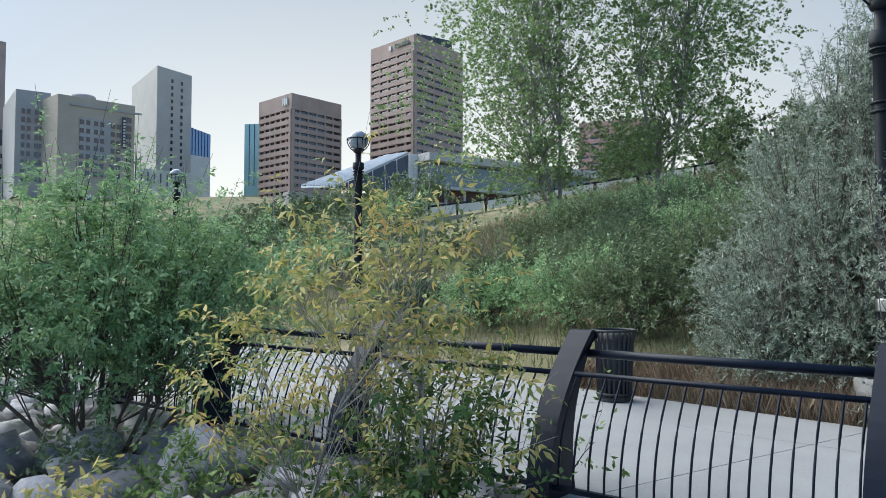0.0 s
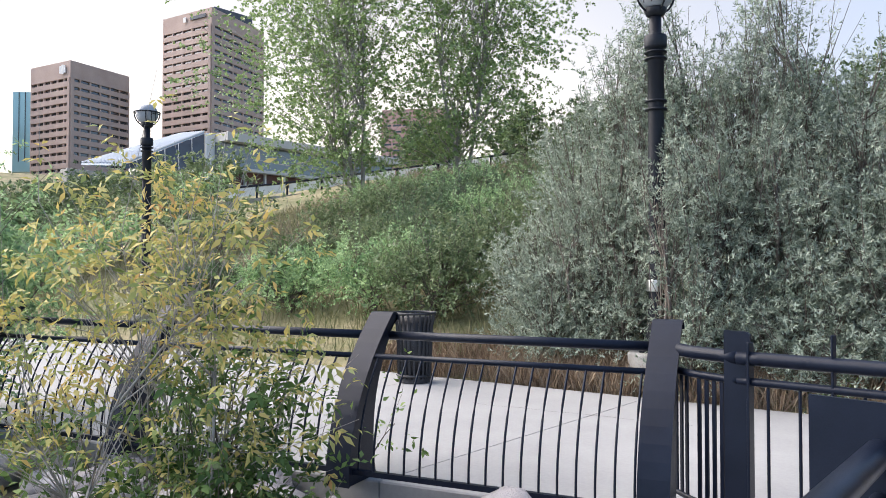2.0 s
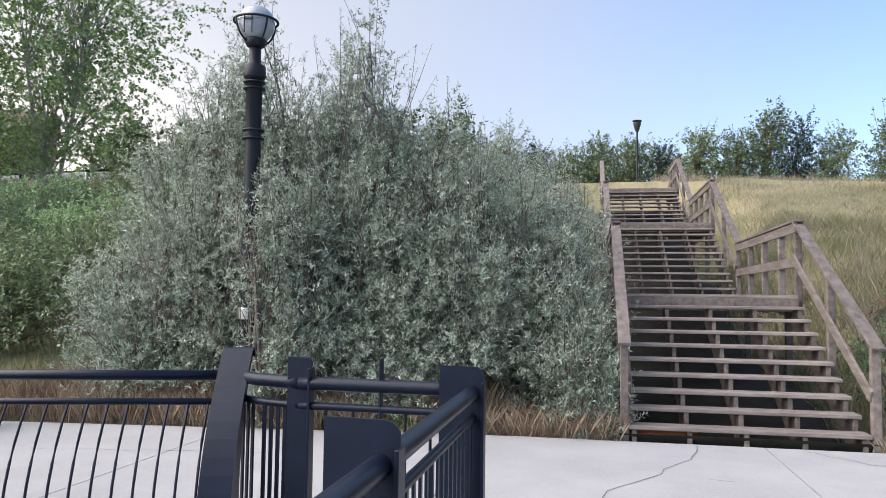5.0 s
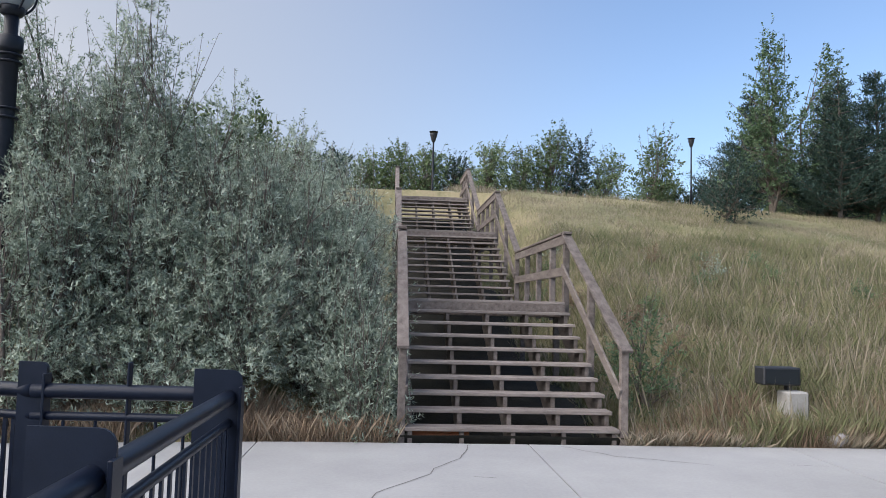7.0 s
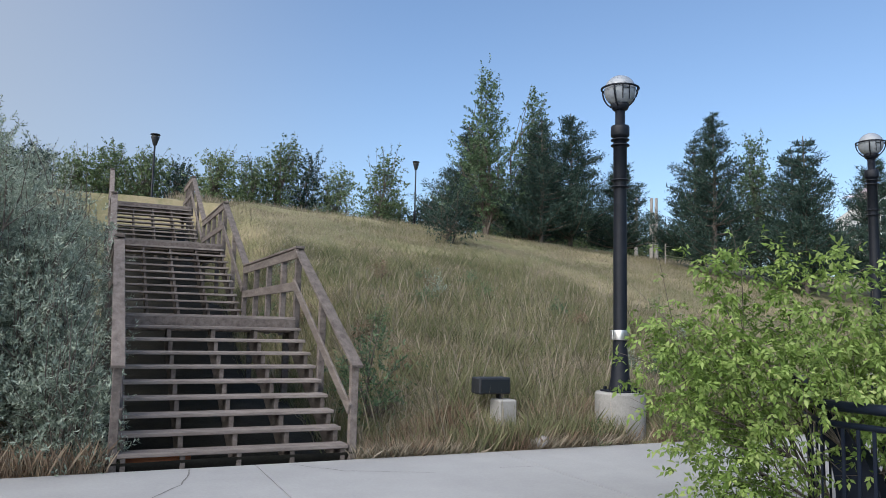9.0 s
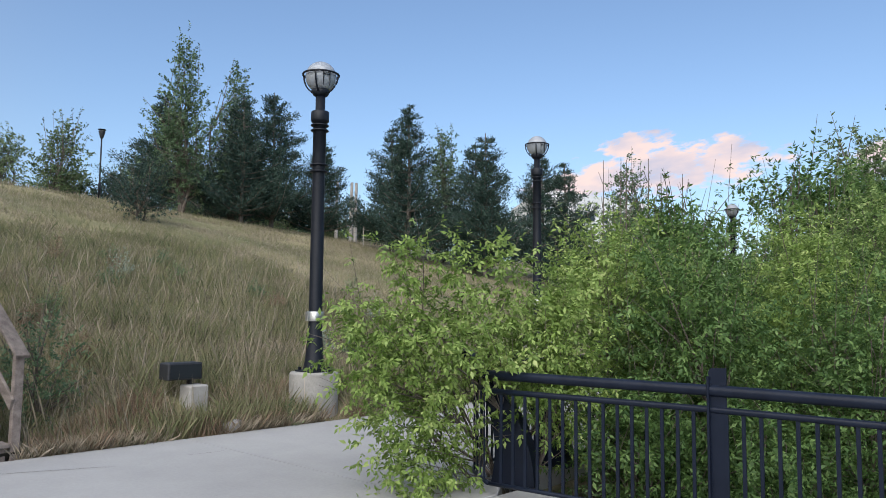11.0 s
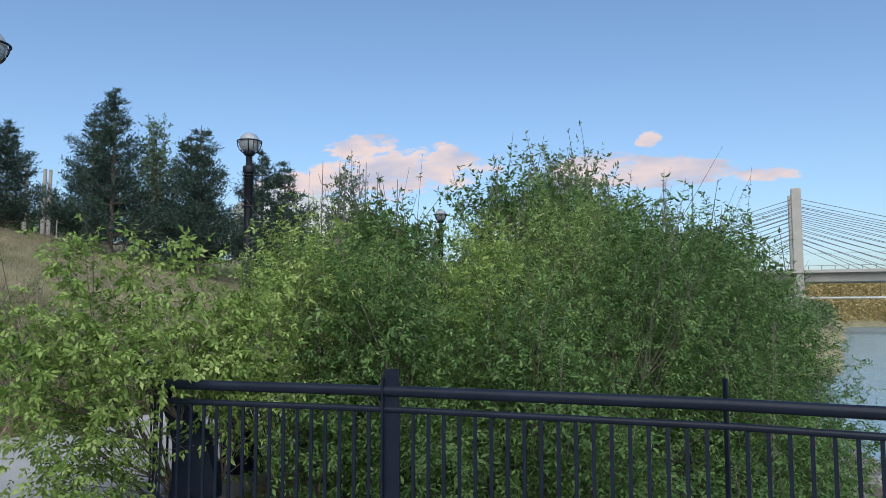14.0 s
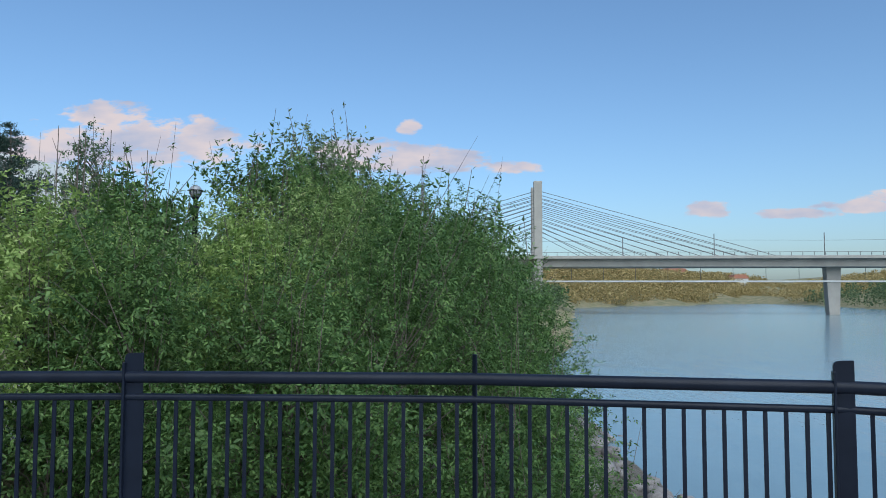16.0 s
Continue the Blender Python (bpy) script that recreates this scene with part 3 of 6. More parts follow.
for a, b in zip(cuts, cuts[1:]):
    xs = np.linspace(a + 0.006, b - 0.006, 7)
    bm = bmesh.new()
    rows = []
    for x in xs:
        lo, hi = float(near_edge(x)) - 0.35, float(far_edge(x)) + 0.02
        rows.append([bm.verts.new((x, yy, zz)) for yy, zz in ((lo, -0.3), (lo, -0.012), (lo + 0.012, 0), (hi - 0.012, 0), (hi, -0.012), (hi, -0.3))])
    for p, q in zip(rows, rows[1:]):
        for i in range(6):
            k = (i + 1) % 6
            bm.faces.new((p[i], q[i], q[k], p[k]))
    bm.faces.new(rows[0])
    bm.faces.new(rows[-1][::-1])
    bmesh.ops.recalc_face_normals(bm, faces=bm.faces)
    part("slab", bm, M_CONCRETE, pavement)


def crack(points, width):
    p = [Vector((x, y, 0.0025)) for x, y in points]
    bm = bmesh.new()
    prev = None
    for i, c in enumerate(p):
        d = (p[min(i + 1, len(p) - 1)] - p[max(i - 1, 0)]).normalized()
        s = Vector((-d.y, d.x, 0)) * width * (0.6 + 0.5 * random.random())
        cur = (bm.verts.new(c - s), bm.verts.new(c + s))
        if prev:
            bm.faces.new((prev[0], cur[0], cur[1], prev[1]))
        prev = cur
    part("crack", bm, M_CRACK, pavement)


def wander(a, b, n, amount):
    return [(a[0] + (b[0] - a[0]) * i / n + amount * noise.noise(Vector((i * 0.6, a[0], 3))), a[1] + (b[1] - a[1]) * i / n + amount * noise.noise(Vector((i * 0.6, a[1], 8)))) for i in range(n + 1)]


crack(wander((-0.6, 5.0), (0.75, 7.55), 14, 0.10) + wander((0.85, 7.7), (1.03, 8.45), 6, 0.05), 0.007)
crack(wander((2.05, 8.4), (2.5, 7.9), 6, 0.06) + wander((2.6, 7.85), (3.4, 7.5), 6, 0.06), 0.006)
crack(wander((4.2, 7.55), (4.6, 7.5), 5, 0.03), 0.005)
crack(wander((-5.6, 6.6), (-3.2, 7.0), 12, 0.05), 0.005)
crack(wander((0.9, 6.9), (1.1, 6.85), 4, 0.02), 0.006)

# the lookout's deck, level with the walkway
deck = part("lookout_deck", boxed((-0.98, -3.6, -0.32), (5.55, 4.08, -0.004), 0.012), M_CONCRETE, None)
tagged(deck, "pale concrete lookout deck above the river bank", "deck", kind="structure")

# bare soil under the stairs, near black: the shade is put into its colour
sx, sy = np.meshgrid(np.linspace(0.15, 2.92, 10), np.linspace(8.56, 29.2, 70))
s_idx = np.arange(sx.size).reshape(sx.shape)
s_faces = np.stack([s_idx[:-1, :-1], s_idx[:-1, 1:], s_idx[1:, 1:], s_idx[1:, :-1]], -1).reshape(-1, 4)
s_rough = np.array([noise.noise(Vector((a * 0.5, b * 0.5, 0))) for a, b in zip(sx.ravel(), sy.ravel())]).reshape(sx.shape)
soil = put("soil", mesh_faces("soil", np.c_[sx.ravel(), sy.ravel(), (ground_z(sx, sy) + 0.10 + 0.02 * s_rough).ravel()], s_faces), M_SHADE_SOIL)
tagged(soil, "bare soil under the stairs with the shade put into its dark colour", "soil", kind="structure")

# ---- railings ----
RAIL_TOP, RAIL_Z, MID_Z, LOW_Z = 1.165, 1.02, 0.885, 0.10
LEAN = 0.62


def bow(z):
    """How far the curved posts and pickets lean in at height z."""
    return LEAN * (max(z, 0) / RAIL_TOP) ** 2.1


def picket_bow(z):
    """The pickets' gentler curve, meeting the post at the middle rail."""
    return bow(MID_Z) - LEAN - 0.29 * (1 - ((z - LOW_Z) / (MID_Z - LOW_Z)) ** 2.1)


def arch_post_mesh():
    """A curved plate post in its own axes: x along the fence, y towards the walkway, top at y = 0."""
    zs = [RAIL_TOP * i / 12 for i in range(13)]
    outer = [(bow(z) - LEAN - 0.02, z) for z in zs]
    inner = [(bow(z) - LEAN + 0.38 - 0.29 * z / RAIL_TOP, z) for z in zs]
    hook = [(0.005, RAIL_TOP + 0.022), (0.04, RAIL_TOP + 0.026), (0.075, RAIL_TOP + 0.012), (0.095, RAIL_TOP - 0.03)]
    web = outer + hook + inner[::-1]
    bm = prism(web, 0.165, (0, 1, 0), (0, 0, 1), (0, 0, 0))
    bm2 = bmesh.new()
    strip = [(bow(z) - LEAN - 0.02, z) for z in zs] + hook
    prev = None
    for i, (a, z) in enumerate(strip):
        k, j = strip[min(i + 1, len(strip) - 1)], strip[max(i - 1, 0)]
        t = Vector((0, k[0] - j[0], k[1] - j[1])).normalized()
        nrm = Vector((0, -t.z, t.y)) * 0.012
        c = Vector((0, a, z))
        cur = [bm2.verts.new(c + Vector((sx, 0, 0)) + nrm * sn) for sx, sn in ((-0.097, 0), (0.097, 0), (0.097, 1), (-0.097, 1))]
        if prev:
            for q in range(4):
                w = (q + 1) % 4
                bm2.faces.new((prev[q], cur[q], cur[w], prev[w]))
        else:
            bm2.faces.new(cur[::-1])
        prev = cur
    bm2.faces.new(prev)
    bmesh.ops.recalc_face_normals(bm2, faces=bm2.faces)
    return bm, bm2


web_bm, flange_bm = arch_post_mesh()
ARCH_WEB, ARCH_FLANGE = bpy.data.meshes.new("web"), bpy.data.meshes.new("flange")
web_bm.to_mesh(ARCH_WEB), flange_bm.to_mesh(ARCH_FLANGE)
web_bm.free(), flange_bm.free()
zs = np.linspace(LOW_Z, MID_Z, 8)
CURVED_PICKET = tubes("picket", [(np.array([[0, picket_bow(z), z] for z in zs]), np.full(8, 0.0085))], 6)
PICKET_V, PICKET_F = tube_arrays([[0, 0, LOW_Z - 0.02], [0, 0, MID_Z]], [0.0095, 0.0095], 6)
STRAIGHT_PICKET = mesh_faces("picket", PICKET_V, PICKET_F)
FLAT_PICKET = bpy.data.meshes.new("picket")
fp = boxed((-0.0125, -0.006, LOW_Z), (0.0125, 0.006, MID_Z))
fp.to_mesh(FLAT_PICKET)
fp.free()
for me in (ARCH_WEB, ARCH_FLANGE, CURVED_PICKET, STRAIGHT_PICKET, FLAT_PICKET):
    me.materials.append(M_STEEL)


def arch_post(parent, at, angle):
    p = put("post", ARCH_WEB, None, parent)
    p.matrix_basis = pose(*at, 0, 0, angle)
    put("flange", ARCH_FLANGE, None, p)


def curved_fence(a, b, label, gap=0.118):
    """One bay of the bowed fence, from post to post along the top line."""
    a, b = Vector((*a, 0)), Vector((*b, 0))
    run = b - a
    ang = math.degrees(math.atan2(run.y, run.x))
    root = thing("fence", a, label, "fence", "bowed fence bays")
    m = pose(0, 0, 0, 0, 0, ang)
    root.matrix_basis = Matrix.Translation(a) @ m
    L = run.length
    part("handrail", rod([(0, -0.012, RAIL_Z), (L, -0.012, RAIL_Z)], 0.034, 12), M_STEEL, root, smooth=True)
    part("middle_rail", rod([(0, bow(MID_Z) - LEAN, MID_Z), (L, bow(MID_Z) - LEAN, MID_Z)], 0.021, 10), M_STEEL, root, smooth=True)
    part("bottom_rail", boxed((0, picket_bow(LOW_Z) - 0.02, LOW_Z - 0.022), (L, picket_bow(LOW_Z) + 0.02, LOW_Z + 0.014)), M_STEEL, root)
    n = round(L / gap)
    for i in range(1, n):
        put("picket", CURVED_PICKET, None, root).location = (L * i / n, 0, 0)
    arch_post(root, (L, 0, 0), 0)
    return root


ARCHES = [(-2.40, 4.62), (-4.50, 4.04), (-6.60, 3.46), (-8.70, 2.88), (-10.80, 2.30), (-12.90, 1.72), (-15.00, 1.14)]
for a, b in zip(ARCHES[1:], ARCHES):
    curved_fence(a, b, "black steel fence with bowed pickets and curved posts along the walkway")
RIGHT_ARCHES = [(6.50, 4.92), (8.65, 5.12), (10.8, 5.34), (12.95, 5.55), (15.1, 5.77), (17.25, 5.98)]
for a, b in zip(RIGHT_ARCHES, RIGHT_ARCHES[1:]):
    curved_fence(a, b, "black steel fence with bowed pickets, overgrown by bushes")


def plate_post(parent, at, angle, wide=0.22, top=RAIL_TOP, radius=0.06, thick=0.014, bottom=0.0):
    """An upright plate across the rail, one upper corner rounded."""
    h = wide / 2
    arc = [(h - radius + radius * math.cos(t), top - radius + radius * math.sin(t)) for t in (math.pi / 2 * k / 5 for k in range(6))]
    outline = [(-h, bottom), (h, bottom)] + arc + [(-h, top + 0.004)]
    bm = prism(outline, thick, (1, 0, 0), (0, 0, 1), (0, 0, 0))
    p = part("post", bm, M_STEEL, parent)
    p.matrix_basis = pose(*at, 0, 0, angle)
    part("end_plate", boxed((h - 0.012, -0.045, bottom), (h + 0.004, 0.045, top - radius - 0.03), 0.003), M_STEEL, p)
    part("foot_plate", boxed((-h - 0.02, -0.06, bottom), (h + 0.02, 0.06, bottom + 0.012), 0.003), M_STEEL, p)
    return p


def slim_fin(parent, at, angle):
    """A narrow fin through the rails."""
    p = part("fin", boxed((-0.022, -0.007, LOW_Z - 0.08), (0.022, 0.007, RAIL_TOP + 0.02), 0.004), M_STEEL, parent)
    p.matrix_basis = pose(*at, 0, 0, angle)


def straight_rail(points, label, gap=0.115, picket=None, ends=True):
    """Railing with two round rails and upright pickets along a bent line."""
    o = Vector((*points[0], 0))
    root = thing("railing", o, label, "railing")
    p = [Vector((*q, 0)) - o for q in points]
    dense = []
    for a, b in zip(p, p[1:]):
        dense += [a + (b - a) * k / 4 for k in range(4)]
    dense.append(p[-1])
    part("handrail", rod([(v.x, v.y, RAIL_Z) for v in dense], 0.041, 14), M_STEEL, root, smooth=True)
    part("middle_rail", rod([(v.x, v.y, MID_Z) for v in dense], 0.024, 12), M_STEEL, root, smooth=True)
    part("bottom_rail", rod([(v.x, v.y, LOW_Z) for v in dense], 0.018, 8), M_STEEL, root, smooth=True)
    for a, b in zip(p, p[1:]):
        run = b - a
        n = max(2, round(run.length / gap))
        ang = math.degrees(math.atan2(run.y, run.x))
        for i in range(1, n):
            c = a + run * i / n
            put("picket", picket or STRAIGHT_PICKET, None, root).matrix_basis = pose(c.x, c.y, 0, 0, 0, ang)
    return root


# corner piece between the bowed fence and the lookout
corner = straight_rail([(-2.40, 4.60), (-2.16, 4.43), (-1.84, 4.32)], "short curved black steel railing beside the lookout", 0.06, FLAT_PICKET)
plate_post(corner, (0.56, -0.28, 0), 0, 0.15, RAIL_TOP + 0.01, 0.03, 0.03)
link = straight_rail([(-1.84, 4.32), (-1.32, 4.30), (-0.86, 4.27)], "black steel railing bay at the lookout's corner", 0.17)
slim_fin(link, (0.52, -0.02, 0), 80)
side = straight_rail([(-0.75, 4.22), (-0.75, 2.30), (-0.75, 0.46), (-0.75, -1.42), (-0.75, -3.3)], "black steel railing with rounded plate posts on the lookout", 0.115, FLAT_PICKET)
for y in (4.16, 2.28, 0.46, -1.42, -3.3):
    plate_post(side, (-0.06, y - 4.22, 0), 0, 0.255, RAIL_TOP, 0.055)

# the lookout's other side
right_side = straight_rail([(5.12, 4.12), (5.30, 2.24), (5.34, -0.14), (5.06, -2.42), (4.55, -3.5)], "black steel railing on the lookout's downstream side", 0.118, FLAT_PICKET)
plate_post(right_side, (0.18, -1.94, 0), 95, 0.125, RAIL_TOP + 0.015, 0.03, 0.012)
slim_fin(right_side, (0.22, -4.26, 0), 40)
plate_post(right_side, (-0.06, -6.51, 0), 75, 0.115, RAIL_TOP + 0.015, 0.035, 0.03)
front = straight_rail([(4.55, -3.5), (1.8, -3.5), (-0.75, -3.4)], "black steel railing on the lookout's river end", 0.118)
end = straight_rail([(5.12, 4.14), (5.46, 4.62), (6.50, 4.90)], "short black steel railing joining the lookout to the fence", 0.12, FLAT_PICKET)
arch_post(end, (0.34, 0.50, 0), 20)
arch_post(end, (1.38, 0.78, 0), 10)

# ---- timber stairs up the slope ----
RISE, RUN = 0.163, 0.305
STAIR_X = (0.34, 2.74)


def tread_mesh():
    me = bpy.data.meshes.new("tread")
    bm = boxed((STAIR_X[0] - 0.03, 0, -0.042), (STAIR_X[1] + 0.03, 0.27, 0), 0.006)
    bm.to_mesh(me)
    bm.free()
    me.materials.append(M_WOOD)
    return me


TREAD = tread_mesh()


def sloped_beam(lo, hi, wide, deep):
    """A plank from point to point, wide across x, deep square to its length."""
    a, b = Vector(lo), Vector(hi)
    d = (b - a).normalized()
    n = Vector((1, 0, 0)).cross(d).normalized()
    bm = bmesh.new()
    vs = [[bm.verts.new(p + Vector((sx * wide / 2, 0, 0)) + n * (sn * deep / 2)) for sx, sn in ((-1, -1), (1, -1), (1, 1), (-1, 1))] for p in (a, b)]
    for i in range(4):
        k = (i + 1) % 4
        bm.faces.new((vs[0][i], vs[0][k], vs[1][k], vs[1][i]))
    bm.faces.new(vs[0][::-1])
    bm.faces.new(vs[1])
    bmesh.ops.recalc_face_normals(bm, faces=bm.faces)
    bmesh.ops.bevel(bm, geom=list(bm.edges), offset=0.006, segments=1, affect="EDGES")
    return bm


def flight(y0, z0, steps, label, rail_left=True, rail_right=True, ends=True):
    """Treads on four notched stringers, with posts and plank handrails; z0 is the level below."""
    root = thing("stair_flight", (0, y0, z0), label, "stairs", "stair flights")
    for k in range(1, steps):
        put("tread", TREAD, None, root).location = (0, (k - 1) * RUN, k * RISE)
    top_y, top_z = (steps - 1) * RUN, steps * RISE
    # notched stringers
    for x in np.linspace(STAIR_X[0] + 0.03, STAIR_X[1] - 0.03, 5):
        prof = [(0.02, -0.1)]
        for k in range(1, steps):
            prof += [(0.03 + (k - 1) * RUN, k * RISE - 0.043), (0.03 + k * RUN, k * RISE - 0.043)]
        prof += [(0.03 + top_y, top_z - 0.06), (top_y + 0.12, top_z - 0.06), (top_y + 0.12, top_z - 0.42), (0.42, -0.1)]
        part("stringer", prism(prof, 0.05, (0, 1, 0), (0, 0, 1), (x, 0, 0)), M_WOOD_Y, root)
    part("fascia", boxed((STAIR_X[0] - 0.03, top_y + 0.005, top_z - 0.24), (STAIR_X[1] + 0.03, top_y + 0.045, top_z - 0.045), 0.004), M_WOOD_Y, root)
    for on, x in ((rail_left, STAIR_X[0] - 0.075), (rail_right, STAIR_X[1] + 0.085)):
        if not on:
            continue
        n = 2
        for k in range(n + 1):
            y = 0.06 + (top_y + 0.18) * k / n
            z = max(0.0, (y / RUN) * RISE)
            part("post", boxed((x - 0.045, y - 0.045, z - 0.25), (x + 0.045, y + 0.045, z + 1.03), 0.006), M_WOOD_Y, root)
        s = RISE / RUN
        part("handrail", sloped_beam((x, -0.06, 1.055), (x, top_y + 0.30, 1.055 + s * (top_y + 0.33)), 0.14, 0.04), M_WOOD_Y, root)
        part("guard_plank", sloped_beam((x + (-0.055 if x > 1 else 0.055), 0.02, 0.56), (x + (-0.055 if x > 1 else 0.055), top_y + 0.28, 0.56 + s * (top_y + 0.26)), 0.035, 0.13), M_WOOD_Y, root)
    return root


def landing(y0, y1, z, label, right_rail=True):
    root = thing("stair_landing", (0, y0, z), label, "landing", "stair landings")
    n = int((y1 - y0) / 0.15)
    for k in range(n):
        part("plank", boxed((STAIR_X[0] - 0.03, k * 0.15 + 0.004, -0.042), (STAIR_X[1] + 0.03, k * 0.15 + 0.144, 0), 0.003), M_WOOD, root)
    for x in (STAIR_X[0] + 0.02, STAIR_X[1] - 0.02):
        part("joist", boxed((x - 0.03, 0.08, -0.26), (x + 0.03, y1 - y0 - 0.05, -0.045)), M_WOOD_Y, root)
        for y in (0.3, (y1 - y0) * 0.7):
            part("support", boxed((x - 0.045, y, -1.2), (x + 0.045, y + 0.09, -0.045)), M_WOOD_Y, root)
    for x in (STAIR_X[0] - 0.075, STAIR_X[1] + 0.085):
        m = 4
        for k in range(1, m):
            y = (y1 - y0) * k / m
            part("post", boxed((x - 0.045, y - 0.045, -0.3), (x + 0.045, y + 0.045, 1.05), 0.006), M_WOOD_Y, root)
        part("handrail", boxed((x - 0.07, 0.1, 1.05), (x + 0.07, y1 - y0, 1.09), 0.006), M_WOOD_Y, root)
        part("rail_board", boxed((x - 0.055, 0.1, 0.90), (x - 0.02, y1 - y0, 1.04), 0.004), M_WOOD_Y, root)
        part("rail_board", boxed((x - 0.055, 0.1, 0.40), (x - 0.02, y1 - y0, 0.54), 0.004), M_WOOD_Y, root)
    return root


FLIGHTS = [(8.56, 0.0, 10), (16.0, 1.63, 11), (23.3, 3.423, 12)]
STAIR_LABEL = "weathered brown open timber stairs up the grassy slope"
for y0, z0, n in FLIGHTS:
    flight(y0, z0, n, STAIR_LABEL)
for (y0, z0, n), (y1, z1, _) in zip(FLIGHTS, FLIGHTS[1:] + [(29.5, 0, 0)]):
    landing(y0 + (n - 1) * RUN + 0.05, y1, z0 + n * RISE, "weathered timber stair landing with plank side rails")
board = part("loose_board", boxed((0.40, 8.68, 0.0), (1.05, 8.70, 0.11), 0.004), M_ORANGE, None)
tagged(board, "rusty orange board under the lowest tread", "board")

# ---- promenade lamps ----
def globe_lamp(base, label, scale=1.0):
    root = thing("street_lamp", base, label, "street lamp", "globe lamps along the walkway")
    part("plinth", lathe([(0.355, -0.6), (0.355, 0.395), (0.335, 0.42)], 40), M_OLD_CONCRETE, root, "round weathered concrete plinth")
    part("base_plate", boxed((-0.2, -0.2, 0.42), (0.2, 0.2, 0.445), 0.004), M_LAMP_BLACK, root)
    for sx in (-0.15, 0.15):
        for sy in (-0.15, 0.15):
            part("bolt", boxed((sx - 0.018, sy - 0.018, 0.445), (sx + 0.018, sy + 0.018, 0.49)), M_LAMP_BLACK, root)
    part("pole", lathe([(0.165, 0.445), (0.16, 0.47), (0.135, 0.62), (0.116, 0.82), (0.104, 1.0), (0.098, 1.15), (0.098, 2.5), (0.092, 3.40), (0.098, 3.42), (0.098, 4.10), (0.125, 4.11), (0.135, 4.13), (0.135, 4.25), (0.125, 4.27), (0.072, 4.28), (0.072, 4.52)], 24), M_LAMP_BLACK, root, smooth=True)
    for z in (3.36, 3.46, 3.98, 4.06):
        part("ring", lathe([(0.09, z - 0.012), (0.128, z - 0.012), (0.137, z), (0.128, z + 0.012), (0.09, z + 0.012)], 24), M_LAMP_BLACK, root, smooth=True)
    part("band", lathe([(0.095, 1.15), (0.125, 1.15), (0.127, 1.16), (0.127, 1.28), (0.125, 1.29), (0.095, 1.29)], 24), M_BAND, root, "bright brushed steel band", True)
    part("clasp", boxed((-0.158, -0.03, 1.155), (-0.120, 0.03, 1.285), 0.004), M_BAND, root, "steel clasp of the band")
    sphere = bmesh.new()
    bmesh.ops.create_uvsphere(sphere, u_segments=28, v_segments=18, radius=0.232, matrix=Matrix.Translation((0, 0, 4.80)))
    part("globe", sphere, M_GLOBE, root, "frosted white globe", True)
    part("collar", lathe([(0.08, 4.50), (0.11, 4.52), (0.14, 4.585), (0.125, 4.605), (0.08, 4.60)], 24), M_LAMP_BLACK, root, smooth=True)
    hoop = [(0.268 * math.cos(a), 0.268 * math.sin(a), 4.83) for a in np.linspace(0, 2 * math.pi, 33)]
    cage = part("hoop", rod(hoop, 0.016, 8), M_LAMP_BLACK, root, smooth=True)
    for k in range(4):
        a = math.pi / 2 * k + 0.6
        rib = [(0.268 * math.cos(t) * math.cos(a), 0.268 * math.cos(t) * math.sin(a), 4.83 + 0.30 * math.sin(t)) for t in np.linspace(0, -1.15, 8)]
        part("rib", rod(rib, 0.013, 6), M_LAMP_BLACK, root, smooth=True)
    # two wire guards of upright bars with a cross bar
    for a in (-math.pi / 2 - 0.30, math.pi / 2 - 0.30):
        for da in (-0.20, 0.20):
            bar = [(0.245 * math.cos(a + da), 0.245 * math.sin(a + da), z) for z in (4.62, 4.72, 4.83)]
            part("bar", rod(bar, 0.008, 5), M_LAMP_BLACK, root)
        part("cross_bar", rod([(0.247 * math.cos(a + da), 0.247 * math.sin(a + da), 4.785) for da in (-0.2, -0.1, 0, 0.1, 0.2)], 0.007, 5), M_LAMP_BLACK, root)
    return root


def lamp_at(x, y, sink=0.0):
    return (x, y, float(ground_z(x, y)) - sink)


LAMP_LABEL = "black post lamp with frosted globe and steel band on concrete plinth"
first_lamp = globe_lamp((7.10, 9.15, 0.21), LAMP_LABEL)
first_lamp.scale = (1.037, 1.037, 1.037)
for x, y, z in ((-4.33, 8.78, 0.05), (14.5, 10.35, 0.55), (27.7, 10.95, 0.45), (-16.45, 8.55, 0.05), (-26.6, 7.0, 0.2), (-39.0, 6.4, 0.4)):
    copy_thing(first_lamp, pose(x, y, z, 0, 0, 37 * x))


def hill_lamp(base):
    root = thing("park_lamp", base, "slim dark park lamp with a small cone head", "park lamp", "park lamps on the hill")
    part("pole", lathe([(0.09, -0.5), (0.09, 0.6), (0.055, 0.7), (0.045, 3.6)], 12), M_LAMP_BLACK, root, smooth=True)
    part("head", lathe([(0.06, 3.55), (0.10, 3.6), (0.21, 4.0), (0.21, 4.04)], 16), M_BIN, root, smooth=True)
    part("cap", lathe([(0.25, 4.12), (0.24, 4.16), (0.05, 4.2)], 16), M_LAMP_BLACK, root, smooth=True)
    for k in range(3):
        a = k * 2.1
        part("strut", rod([(0.2 * math.cos(a), 0.2 * math.sin(a), 4.03), (0.22 * math.cos(a), 0.22 * math.sin(a), 4.13)], 0.012, 5), M_LAMP_BLACK, root)
    return root


hl = hill_lamp((2.3, 41.0, 6.9))
copy_thing(hl, pose(20.0, 48.5, 8.9))

# flood light on its block
flood = thing("flood_light", (5.24, 9.62, 0.42), "dark box flood light on a small concrete block in the grass", "flood light")
